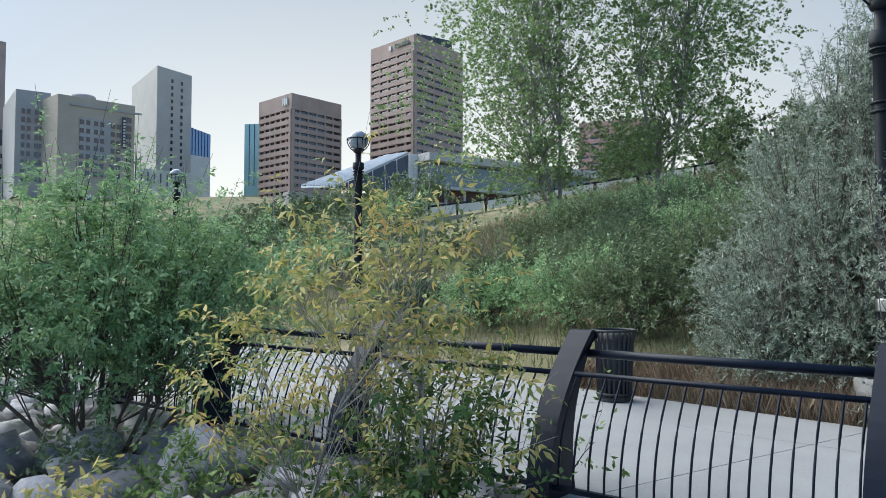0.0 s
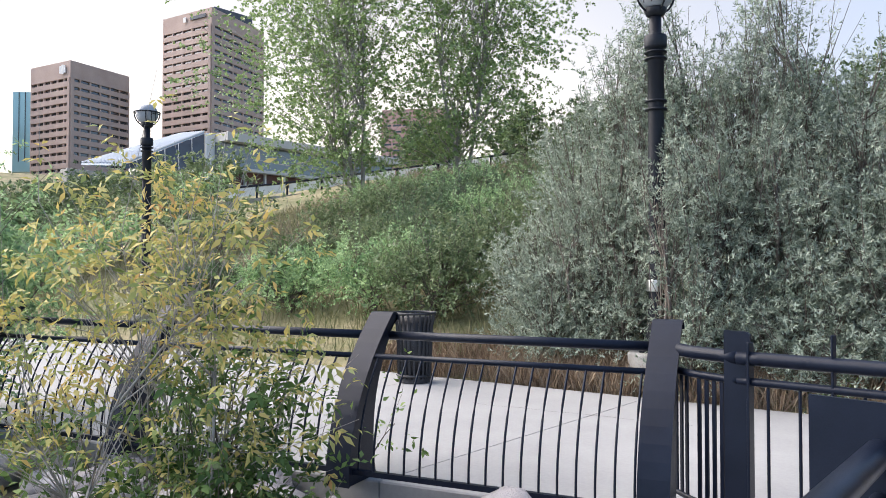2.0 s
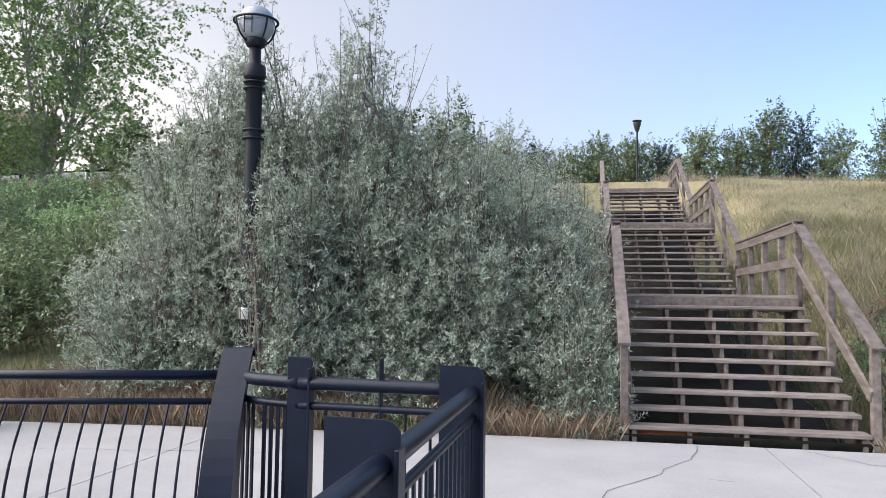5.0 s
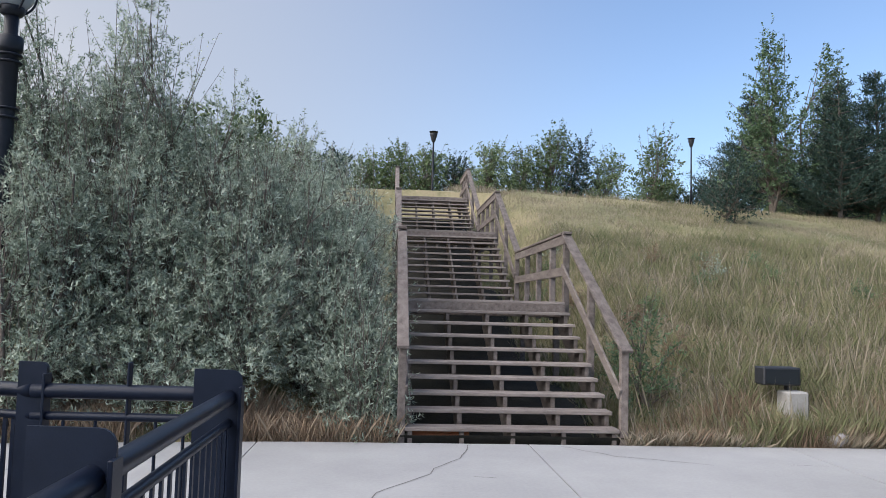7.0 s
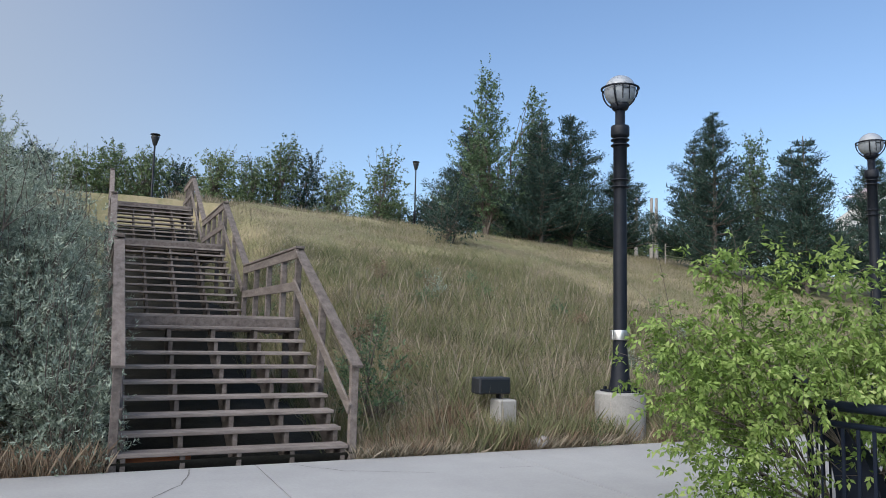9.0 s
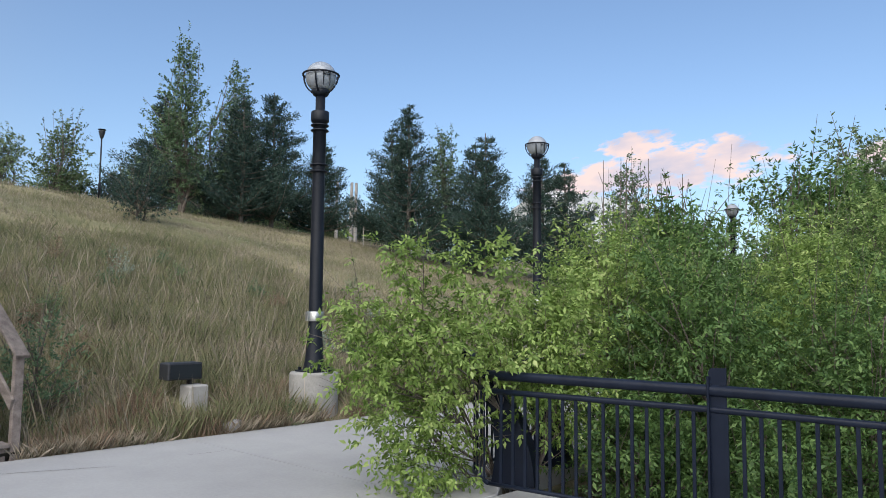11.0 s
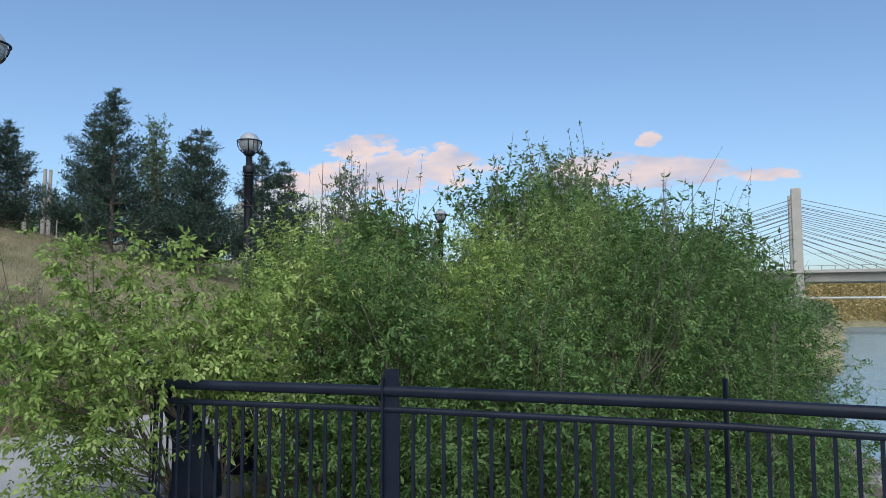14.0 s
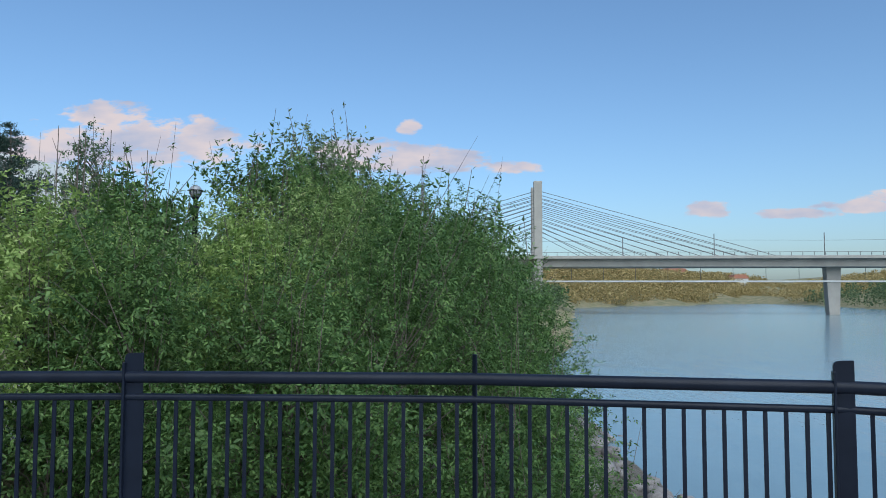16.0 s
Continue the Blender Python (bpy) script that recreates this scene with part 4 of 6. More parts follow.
part("block", boxed((-0.04, -0.26, -0.32), (0.24, 0.04, 0.12), 0.02), M_OLD_CONCRETE, flood)
part("housing", boxed((-0.30, -0.14, 0.19), (0.20, 0.12, 0.42), 0.015), M_BIN, flood)
part("glass", boxed((-0.27, -0.148, 0.215), (0.17, -0.141, 0.395)), M_WINDOW, flood)
part("bracket", boxed((0.06, -0.05, 0.11), (0.12, 0.03, 0.20)), M_BIN, flood)

# litter bin on the walkway
litter = thing("litter_bin", (-7.15, 7.35, 0), "dark slatted steel litter bin on the walkway", "litter bin")
part("liner", lathe([(0.20, 0.06), (0.235, 0.88)], 24), M_BIN, litter, smooth=True)
for k in range(22):
    a = 2 * math.pi * k / 22
    pts = [(r * math.cos(a), r * math.sin(a), z) for r, z in ((0.215, 0.05), (0.225, 0.4), (0.24, 0.75), (0.28, 0.93))]
    part("slat", rod(pts, 0.018, 4), M_BIN, litter)
for r, z in ((0.23, 0.10), (0.245, 0.66), (0.285, 0.93)):
    part("hoop", rod([(r * math.cos(a), r * math.sin(a), z) for a in np.linspace(0, 2 * math.pi, 25)], 0.018, 6), M_BIN, litter, smooth=True)
part("base", lathe([(0.2, 0.0), (0.22, 0.01), (0.22, 0.06)], 20), M_BIN, litter)

bench = thing("bench", (12.0, 8.1, 0), "plain pale concrete bench block on the walkway", "bench")
part("seat", boxed((-0.6, -0.22, 0.38), (0.6, 0.22, 0.47), 0.015), M_OLD_CONCRETE, bench)
for x in (-0.45, 0.30):
    part("leg", boxed((x, -0.18, 0), (x + 0.15, 0.18, 0.38), 0.01), M_OLD_CONCRETE, bench)

# ---- the town on the bluff ----
def tower(name, corner, left, right, z0, z1, label, wall, floors, top, slot=0.45, bays=5, pier=0.5, group="town buildings", proud=0.7, lift=0.0):
    """An office tower from the plan of its near corner and two far ends: storeys of solid bands with recessed glass between."""
    c, a, b = (Vector((*p, 0)) for p in (corner, left, right))
    ring = [c, b, b + (a - c), a]
    mid = sum(ring, Vector()) / 4
    root = thing(name, (mid.x, mid.y, z0), label, "building", group)
    loc = [p - mid for p in ring]

    def slab(z_lo, z_hi, grow):
        bm = bmesh.new()
        pts = [p + p.normalized() * grow for p in loc]
        lo = [bm.verts.new((p.x, p.y, z_lo)) for p in pts]
        hi = [bm.verts.new((p.x, p.y, z_hi)) for p in pts]
        bm.faces.new(lo[::-1])
        bm.faces.new(hi)
        for i in range(4):
            k = (i + 1) % 4
            bm.faces.new((lo[i], lo[k], hi[k], hi[i]))
        bmesh.ops.recalc_face_normals(bm, faces=bm.faces)
        return bm

    H = z1 - z0
    body = H - top
    part("glazing", slab(lift, H - 0.4, -proud), M_WINDOW, root, "dark recessed window glass")
    part("roof", slab(H - top, H, 0), wall, root, "solid top storey")
    step = body / floors
    for k in range(floors):
        part("storey_band", slab(k * step, k * step + step * (1 - slot), 0), wall, root)
    for i in (0, 3):
        p, q = loc[i], loc[(i + 1) % 4]
        for k in range(bays + 1):
            m = p + (q - p) * k / bays
            d = (q - p).normalized()
            o = Vector((d.y, -d.x, 0))
            bm = prism([(-pier / 2, 0), (pier / 2, 0), (pier / 2, body), (-pier / 2, body)], proud * 1.2, d, (0, 0, 1), m - o * proud * 0.75 * (1 if o.dot(m) > 0 else -1))
            part("pier", bm, wall, root)
    return root


mid_tower = tower("office_tower", (-266.1, 115.8), (-288.7, 111.7), (-272.6, 140.4), 30, 73.1, "brown precast office block with dark window strips", M_TOWER, 13, 6.0, 0.38, 6, 0.6, proud=1.0)
high_tower = tower("office_tower", (-252.4, 162.5), (-280.4, 158.4), (-262.7, 194.5), 30, 101.0, "tall brown precast office tower with dark window strips", M_TOWER, 21, 6.5, 0.36, 5, 0.7, proud=1.0)
far_block = tower("office_tower", (-160, 190), (-178, 180), (-158, 197), 30, 54.0, "pink-grey block seen through the tree crowns", surface("pink_granite", (0.36, 0.22, 0.2), (0.46, 0.3, 0.28), 0.8, 0.1, 2, 0), 9, 5, 0.3, 6, 0.6)

# plant rooms and signs
part("plant_room", boxed((-3, -8, 71.0), (12, 10, 74.5), 0.1), M_SLATE, high_tower)


def on_face(parent, corner, end, u, z, w, h, material, name, label, off=0.5):
    """A flat sign on a wall between two plan points."""
    c, e = Vector((*corner, 0)), Vector((*end, 0))
    d = (e - c).normalized()
    o = Vector((d.y, -d.x, 0))
    if (c + e).dot(o) > 0:
        o = -o
    p = c + (e - c) * u + o * off - parent.location
    bm = prism([(-w / 2, -h / 2), (w / 2, -h / 2), (w / 2, h / 2), (-w / 2, h / 2)], 0.4, d, (0, 0, 1), (p.x, p.y, z - parent.location.z))
    part(name, bm, material, parent, label)


for du in (-0.05, 0.0, 0.05):
    on_face(mid_tower, (-266.1, 115.8), (-288.7, 111.7), 0.16 + du, 70.2, 0.8, 3.2 - abs(du) * 12, M_WHITE_WALL, "sign", "pale sign shape")
on_face(high_tower, (-252.4, 162.5), (-280.4, 158.4), 0.25, 98.3, 9.0, 1.3, M_SLATE, "sign", "row of dark sign letters as a bar")
on_face(high_tower, (-252.4, 162.5), (-280.4, 158.4), 0.52, 98.3, 1.4, 2.0, M_WHITE_WALL, "sign", "pale sign mark")


def block(name, corner, left, right, z0, z1, label, material):
    c, a, b = (Vector((*p, 0)) for p in (corner, left, right))
    ring = [c, b, b + (a - c), a]
    mid = sum(ring, Vector()) / 4
    root = thing(name, (mid.x, mid.y, z0), label, "building", "town buildings")
    bm = bmesh.new()
    lo = [bm.verts.new(p - mid) for p in ring]
    hi = [bm.verts.new(p - mid + Vector((0, 0, z1 - z0))) for p in ring]
    bm.faces.new(lo[::-1])
    bm.faces.new(hi)
    for i in range(4):
        k = (i + 1) % 4
        bm.faces.new((lo[i], lo[k], hi[k], hi[i]))
    bmesh.ops.recalc_face_normals(bm, faces=bm.faces)
    part("wall", bm, material, root)
    return root


def windows(root, corner, end, us, zs, w, h, material=None, name="window"):
    """Separate windows in a grid on one wall, each standing a little out of it."""
    for u in us:
        for z in zs:
            on_face(root, corner, end, u, z, w, h, material or M_WINDOW, name, "", 0.12)


# pale slab block with two columns of small windows
SLAB = ((-320.3, 80.0), (-362.9, 79.6), (-328.3, 96.5))
slab_block = block("apartment_tower", *SLAB, 30, 90.5, "pale grey slab tower with two columns of small windows", M_TOWER_GREY)
windows(slab_block, SLAB[0], SLAB[2], (0.42, 0.70), np.arange(48, 88, 2.9), 0.9, 1.5)
part("plant_room", boxed((-12, -5, 60.5), (10, 3, 62.0), 0.1), M_TOWER_GREY, slab_block)
# hotel
HOT = ((-277.6, 37.5), (-300.0, 32.0), (-281.5, 62.8))
hotel = block("hotel", *HOT, 30, 63.8, "tan and grey hotel block with rows of windows", M_HOTEL)
windows(hotel, HOT[0], HOT[2], (0.30, 0.38, 0.48, 0.56, 0.70, 0.78), np.arange(38, 56, 2.9), 1.3, 1.6)
windows(hotel, HOT[0], HOT[2], (0.92,), np.arange(38, 60, 2.9), 1.6, 1.8)
on_face(hotel, HOT[0], HOT[2], 0.62, 61.0, 24, 0.7, M_HOTEL_GREY, "cornice", "grey cornice band", 0.3)
on_face(hotel, HOT[0], HOT[2], 0.48, 50.0, 10.5, 14, M_HOTEL_GREY, "wall_panel", "grey wall panel", 0.05)
on_face(hotel, HOT[0], HOT[2], 0.845, 53.5, 1.3, 11.0, M_SLATE, "sign", "tall dark vertical sign", 0.6)
for z in np.arange(49.2, 58.5, 1.05):
    on_face(hotel, HOT[0], HOT[2], 0.845, z, 0.7, 0.6, M_WHITE_WALL, "sign_mark", "", 0.85)
WING = ((-290.4, 26.4), (-325.7, 25.6), (-290.4, 37.0))
wing = block("hotel_wing", *WING, 30, 66.5, "grey hotel wing with a stepped roof", M_HOTEL_GREY)
windows(wing, WING[0], WING[2], (0.22, 0.38, 0.60, 0.74), np.arange(36, 60, 2.9), 1.0, 1.6)
drum = lathe([(4.2, 33.8), (4.2, 36.5), (3.8, 37.0)], 20)
part("plant_room", drum, M_HOTEL_GREY, hotel)
# chateau hotel with steep roofs, at the edge of view
chateau = block("chateau_hotel", (-330, 12), (-350, 12), (-332, 31.5), 30, 53, "old grey stone hotel with steep dark roofs", M_TOWER_GREY)
part("roof", prism([(-12, 23), (9.5, 23), (6, 29.5), (-9, 29.5)], 16, (0, 1, 0), (0, 0, 1), (0, 0, 0)), M_SLATE, chateau, "steep dark slate roof")
windows(chateau, (-330, 12), (-332, 31.5), (0.45, 0.58, 0.72, 0.86), (41, 45, 49), 1.0, 1.7)
windows(chateau, (-330, 12), (-332, 31.5), (0.62, 0.88), (54.6,), 1.5, 2.6, M_TOWER_GREY, "dormer")
sliver = block("apartment_tower", (-349, 8), (-380, 8), (-352, 28.2), 30, 99, "slim brown tower at the edge of the town", M_TOWER)
blue = block("office_tower", (-404.1, 116), (-440, 112), (-422.3, 135.2), 40, 84, "blue glass office tower", M_BLUE_GLASS)
part("plant_room", boxed((4, -12, 44), (14, -2, 49), 0.1), M_TOWER_GREY, blue)
teal = block("office_tower", (-313.7, 115.0), (-330, 121), (-307, 121.5), 38, 69.0, "teal glass tower with bright reflections", M_TEAL_GLASS)
for root, c, e, n, z0, z1 in ((blue, (-404.1, 116), (-422.3, 135.2), 8, 44, 84), (teal, (-313.7, 115.0), (-307, 121.5), 4, 42, 69)):
    for k in range(1, n):
        on_face(root, c, e, k / n, (z0 + z1) / 2, 0.18, z1 - z0, M_SLATE, "mullion", "", 0.1)
low_white = block("low_building", (-318, 72), (-340, 70), (-322, 96), 30, 47.0, "white low building with dark wall lines", M_WHITE_WALL)
for k in range(8):
    on_face(low_white, (-318, 72), (-322, 96), 0.08 + k * 0.11, 43, 0.35, 5, M_SLATE, "wall_line", "", 0.15)
low_white2 = block("low_building", (-345, 98), (-365, 96), (-350, 112), 34, 59.0, "plain white low building", M_WHITE_WALL)
low_tan = block("low_building", (-360, 128), (-380, 126), (-366, 140), 36, 40.0, "small tan building far behind", M_HOTEL)

# convention centre: sloping glass roof on a white frame
centre = thing("convention_centre", (-129, 77, 15), "long building with a sloping glass roof and white end wall", "building")
GL = bmesh.new()
low_pts, high_pts = [Vector((-8.3, -15.3, 5.2)), Vector((2.0, -13.0, 4.4))], [Vector((-0.3, -0.4, 11.6)), Vector((6.0, 0.6, 11.4))]
V = [GL.verts.new(p) for p in (low_pts[0], low_pts[1], high_pts[1], high_pts[0])]
GL.faces.new(V)
lowV = [GL.verts.new(p - Vector((0, 0, 0.35))) for p in (low_pts[0], low_pts[1], high_pts[1], high_pts[0])]
GL.faces.new(lowV[::-1])
for i in range(4):
    k = (i + 1) % 4
    GL.faces.new((V[i], V[k], lowV[k], lowV[i]))
part("glass_roof", GL, glass("sloping_roof_glass", (0.30, 0.36, 0.44), 0.15), centre, "pale reflecting glass roof")
for k in range(13):
    f = k / 12
    a, b = low_pts[0].lerp(low_pts[1], f), high_pts[0].lerp(high_pts[1], f)
    part("roof_bar", rod([a + Vector((0, 0, 0.12)), b + Vector((0, 0, 0.12))], 0.13, 5), M_WHITE_WALL, centre)
side_glass = bmesh.new()
sv = [side_glass.verts.new(p) for p in (low_pts[1] + Vector((0, 0, -0.4)), high_pts[1] + Vector((0, 0, -0.4)), Vector((6.0, 0.6, 4.0)), Vector((2.0, -13, 3.6)))]
side_glass.faces.new(sv)
bmesh.ops.solidify(side_glass, geom=side_glass.faces[:], thickness=0.4)
part("side_glass", side_glass, glass("atrium_glass", (0.07, 0.09, 0.14)), centre)
for k in range(1, 6):
    f = k / 6
    a, b = Vector((2.05, -13, 3.6)).lerp(Vector((6.3, 0.6, 4.0)), f), (low_pts[1].lerp(high_pts[1], f))
    part("glazing_bar", rod([a + Vector((0.2, 0, 0)), b + Vector((0.2, 0, -0.3))], 0.08, 4), M_WHITE_WALL, centre)
part("end_wall", boxed((0.4, 0.8, 0), (6.4, 2.6, 11.2), 0.05), M_WHITE_WALL, centre, "white end wall")
part("upper_glazing", boxed((1.0, 2.6, 5.0), (8.5, 48, 9.6), 0.05), glass("gallery_glass", (0.10, 0.12, 0.13)), centre)
part("roof_slab", boxed((-1.0, 2.6, 9.6), (10.5, 50, 11.2), 0.05), M_TOWER_GREY, centre)
part("canopy", boxed((0.0, 2.0, 4.4), (9.6, 49, 5.0), 0.05), M_TOWER_GREY, centre)
part("lower_wall", boxed((2.0, 2.6, 0), (8.2, 48, 4.4), 0.05), surface("dark_red_wall", (0.06, 0.03, 0.025), (0.12, 0.05, 0.04), 0.8, 0.4, 4, 0), centre)
for k in range(10):
    part("column", boxed((8.3, 3 + k * 4.6, 0), (8.7, 3.4 + k * 4.6, 4.4)), M_TOWER_GREY, centre)
part("terrace_wall", boxed((8.0, -26, -4), (10.5, 40, 1.6), 0.05), M_OLD_CONCRETE, centre, "long concrete terrace wall")

# ramp with a white panelled parapet on the slope
ramp_line = [(-33.6, 22.2, 4.62), (-31.7, 24.6, 4.98), (-29.4, 27.3, 5.5), (-26.2, 30.3, 6.1), (-22.0, 34.0, 6.9)]
parapet = thing("ramp_parapet", (0, 0, 0), "pale panelled parapet with dark posts along a ramp", "parapet")
for (xa, ya, za), (xb, yb, zb) in zip(ramp_line, ramp_line[1:]):
    for k in range(2):
        a = Vector((xa, ya, za)).lerp(Vector((xb, yb, zb)), k / 2)
        b = Vector((xa, ya, za)).lerp(Vector((xb, yb, zb)), (k + 1) / 2)
        d = (b - a)
        L = d.length
        slope = d.normalized()
        part("panel", prism([(0.1, 0.42), (L - 0.1, 0.42), (L - 0.1, 0.86), (0.1, 0.86)], 0.05, slope, (0, 0, 1), a), M_WHITE_WALL, parapet)
        part("kerb_wall", prism([(0, -0.9), (L, -0.9), (L, 0.28), (0, 0.28)], 0.25, slope, (0, 0, 1), a), M_OLD_CONCRETE, parapet)
        part("post", prism([(-0.05, 0.28), (0.05, 0.28), (0.05, 0.95), (-0.05, 0.95)], 0.1, slope, (0, 0, 1), a), M_STEEL, parapet)
        part("top_rail", rod([a + Vector((0, 0, 0.93)), b + Vector((0, 0, 0.93))], 0.05, 6), M_STEEL, parapet)

# white block of flats far off beyond the slope
flats = block("apartment_block", (118, 84), (150, 78), (140, 108), 10, 25.5, "pale apartment block behind the trees", M_WHITE_WALL)
windows(flats, (118, 84), (140, 108), np.linspace(0.08, 0.92, 8), (14, 17.5, 21), 1.6, 1.6)
windows(flats, (118, 84), (150, 78), np.linspace(0.08, 0.92, 8), (14, 17.5, 21), 1.6, 1.6)

# ---- the bridge ----
BX = 217.0
bridge = thing("bridge", (BX, -60, 0), "grey concrete cable-stayed bridge over the river", "bridge")
part("deck", boxed((-6, -75, 9.1), (6, 110, 11.6), 0.15), M_BRIDGE, bridge, "grey concrete deck")
part("deck_edge", boxed((-8.4, -75, 11.3), (8.4, 110, 12.1), 0.05), M_BRIDGE, bridge)
part("under_path", boxed((-1.6, -75, 5.0), (1.6, 60, 5.45), 0.05), M_WHITE_WALL, bridge, "slender pale footpath hung below the deck")
for k in range(14):
    part("hanger", rod([(0, -70 + k * 9, 5.4), (0, -70 + k * 9, 9.2)], 0.07, 4), M_CABLE, bridge)
part("rail", boxed((-7.0, -75, 13.1), (-6.9, 110, 13.2)), M_CABLE, bridge)
for k in range(62):
    part("rail_post", boxed((-7.0, -74.5 + k * 3, 12.2), (-6.9, -74.35 + k * 3, 13.1)), M_CABLE, bridge)
for x, top in ((-6.5, 33.0), (9.0, 33.4)):
    y = 47.8
    part("pylon", boxed((x - 1.4, y - 1.15, -6), (x + 1.4, y + 1.15, top), 0.12), M_BRIDGE, bridge, "tall grey concrete pylon")
for x in (0.0,):
    part("pier", prism([(-1.3, -6), (1.3, -6), (2.0, 9.1), (-2.0, 9.1)], 2.6, (0, 1, 0), (0, 0, 1), (x * 0.6, -33.8, 0)), M_BRIDGE, bridge)
for j in range(11):
    f = j / 10
    zt = 19.6 + 11 * f
    for sgn in (-1, 1):
        yb = 47.8 + sgn * (14.0 + 51 * f)
        for x in (-5.5, 8.0):
            part("stay_cable", rod([(x, 47.8, zt), (x * 0.85, yb, 12.2)], 0.085, 5), M_CABLE, bridge)
for y, h in ((22.8, 5.6), (-3.1, 6.8), (-33.8, 7.0), (-60, 7), (80, 6)):
    part("mast", rod([(4, y, 12.2), (4, y, 12.2 + h)], 0.13, 5), M_CABLE, bridge)
part("wire", rod([(4, -75, 17.4), (4, -33, 17.0), (4, 0, 17.2), (4, 40, 16.9), (4, 110, 17.2)], 0.03, 4), M_CABLE, bridge)

# houses on the far bluff
for x, y, w, h in ((560, -104, 14, 4), (572, -132, 20, 4.5), (580, -182, 12, 4)):
    house = thing("far_house", (x, y, 9.5), "pale house with a red roof on the far bluff", "house", "far houses")
    house.location.z = float(ground_z(x, y)) + 2.5
    part("wall", boxed((-6, -w / 2, -2), (6, w / 2, h), 0.1), M_WHITE_WALL, house)
    part("roof", prism([(-w / 2 - 0.6, h), (w / 2 + 0.6, h), (w / 2 - 2, h + 3), (-w / 2 + 2, h + 3)], 13, (0, 1, 0), (0, 0, 1), (0, 0, 0)), M_BRICK_FAR, house)


# ---- trees and shrubs ----
def on_ground(x, y, sink=0.05):
    return (x, y, float(ground_z(x, y)) - sink)


# the maple clump beside the rocks
plant("maple_bush", on_ground(-9.2, 1.4, 0.3), [(0, 0.2, 2.3, 1.4, 1.2, 0.9), (0.2, 1.1, 2.35, 1.0, 0.9, 0.8), (-0.9, -0.9, 2.2, 1.3, 1.1, 0.9), (0.4, -0.4, 1.65, 1.1, 1.1, 0.6), (0.2, 0.8, 1.6, 1.0, 0.9, 0.6), (-0.6, 0.7, 2.85, 0.7, 0.5, 0.55), (0, -0.4, 2.9, 0.7, 0.6, 0.5), (-0.1, 1.9, 1.9, 0.5, 0.45, 0.9), (-0.6, -2.0, 2.2, 1.4, 1.2, 0.9), (-0.5, -1.6, 1.6, 0.9, 0.9, 0.5), (0.2, 0.6, 1.35, 0.8, 0.8, 0.4)],
      1900, 11, (0.078, 0.42), L_LEFT, "large bushy green maple clump on the rocky bank", seed=3, twig=(0.3, 0.65), trunk_r=0.032, droop=0.4, leaflets=3)
# the yellowing young maple in front of the fence
plant("young_maple", on_ground(-4.45, 2.05, 0.35), [(0, 0, 2.0, 0.7, 0.7, 0.65), (-0.5, -0.5, 1.6, 0.55, 0.55, 0.6), (0.35, 0.4, 1.6, 0.5, 0.5, 0.6), (-0.1, 0.1, 2.55, 0.5, 0.5, 0.45), (0.35, 0.4, 2.35, 0.4, 0.4, 0.4), (-0.5, -0.3, 2.3, 0.45, 0.4, 0.4), (0.2, 0.2, 1.1, 0.6, 0.6, 0.5)],
      300, 5, (0.078, 0.36), L_YELLOW, "young maple with pale stems and yellowing leaves", "young tree", M_BARK_PALE, (0.2, 0.5), 6, 0.6, 0.015, 0.45, bare=0.5, seed=11, shell=0.5, leaflets=3)
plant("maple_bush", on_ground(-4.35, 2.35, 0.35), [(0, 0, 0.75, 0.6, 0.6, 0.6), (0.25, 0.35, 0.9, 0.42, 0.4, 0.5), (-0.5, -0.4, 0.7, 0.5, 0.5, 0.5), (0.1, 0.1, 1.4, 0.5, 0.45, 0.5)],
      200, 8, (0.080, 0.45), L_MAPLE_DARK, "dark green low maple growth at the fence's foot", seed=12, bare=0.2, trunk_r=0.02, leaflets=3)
plant("low_weed", on_ground(-4.56, 3.89), [(0, 0, 0.42, 0.28, 0.28, 0.3), (0.15, 0.2, 0.6, 0.14, 0.14, 0.26), (-0.3, -0.2, 0.32, 0.28, 0.25, 0.22)], 30, 7, (0.06, 0.5), L_MAPLE, "leafy creeper shoots at the foot of a post", seed=14, trunk_r=0.01, shoots=0.0)
plant("low_weed", on_ground(-3.9, 1.5), [(0, 0, 0.25, 0.45, 0.45, 0.25), (-0.5, -0.3, 0.3, 0.4, 0.35, 0.25)], 110, 9, (0.10, 0.5), L_YELLOW, "yellow-green low weeds among the boulders", seed=15, trunk_r=0.01, shoots=0.0)
for i, (x, y, r) in enumerate(((-6.9, 1.6, 0.35), (-8.1, 0.9, 0.4), (-6.2, 0.4, 0.35), (-5.3, 1.2, 0.35), (-11.2, -0.4, 0.6), (-7.4, 2.5, 0.35))):
    plant("low_weed", on_ground(x, y), [(0, 0, 0.25, r, r, 0.26), (0.2, 0.2, 0.4, r * 0.5, r * 0.5, 0.3)], 70, 10, (0.085, 0.45), (L_MAPLE, L_SHRUB, L_YELLOW)[i % 3], "low leafy weeds between boulders", group="weeds among the boulders", seed=30 + i, trunk_r=0.01, shoots=0.0)

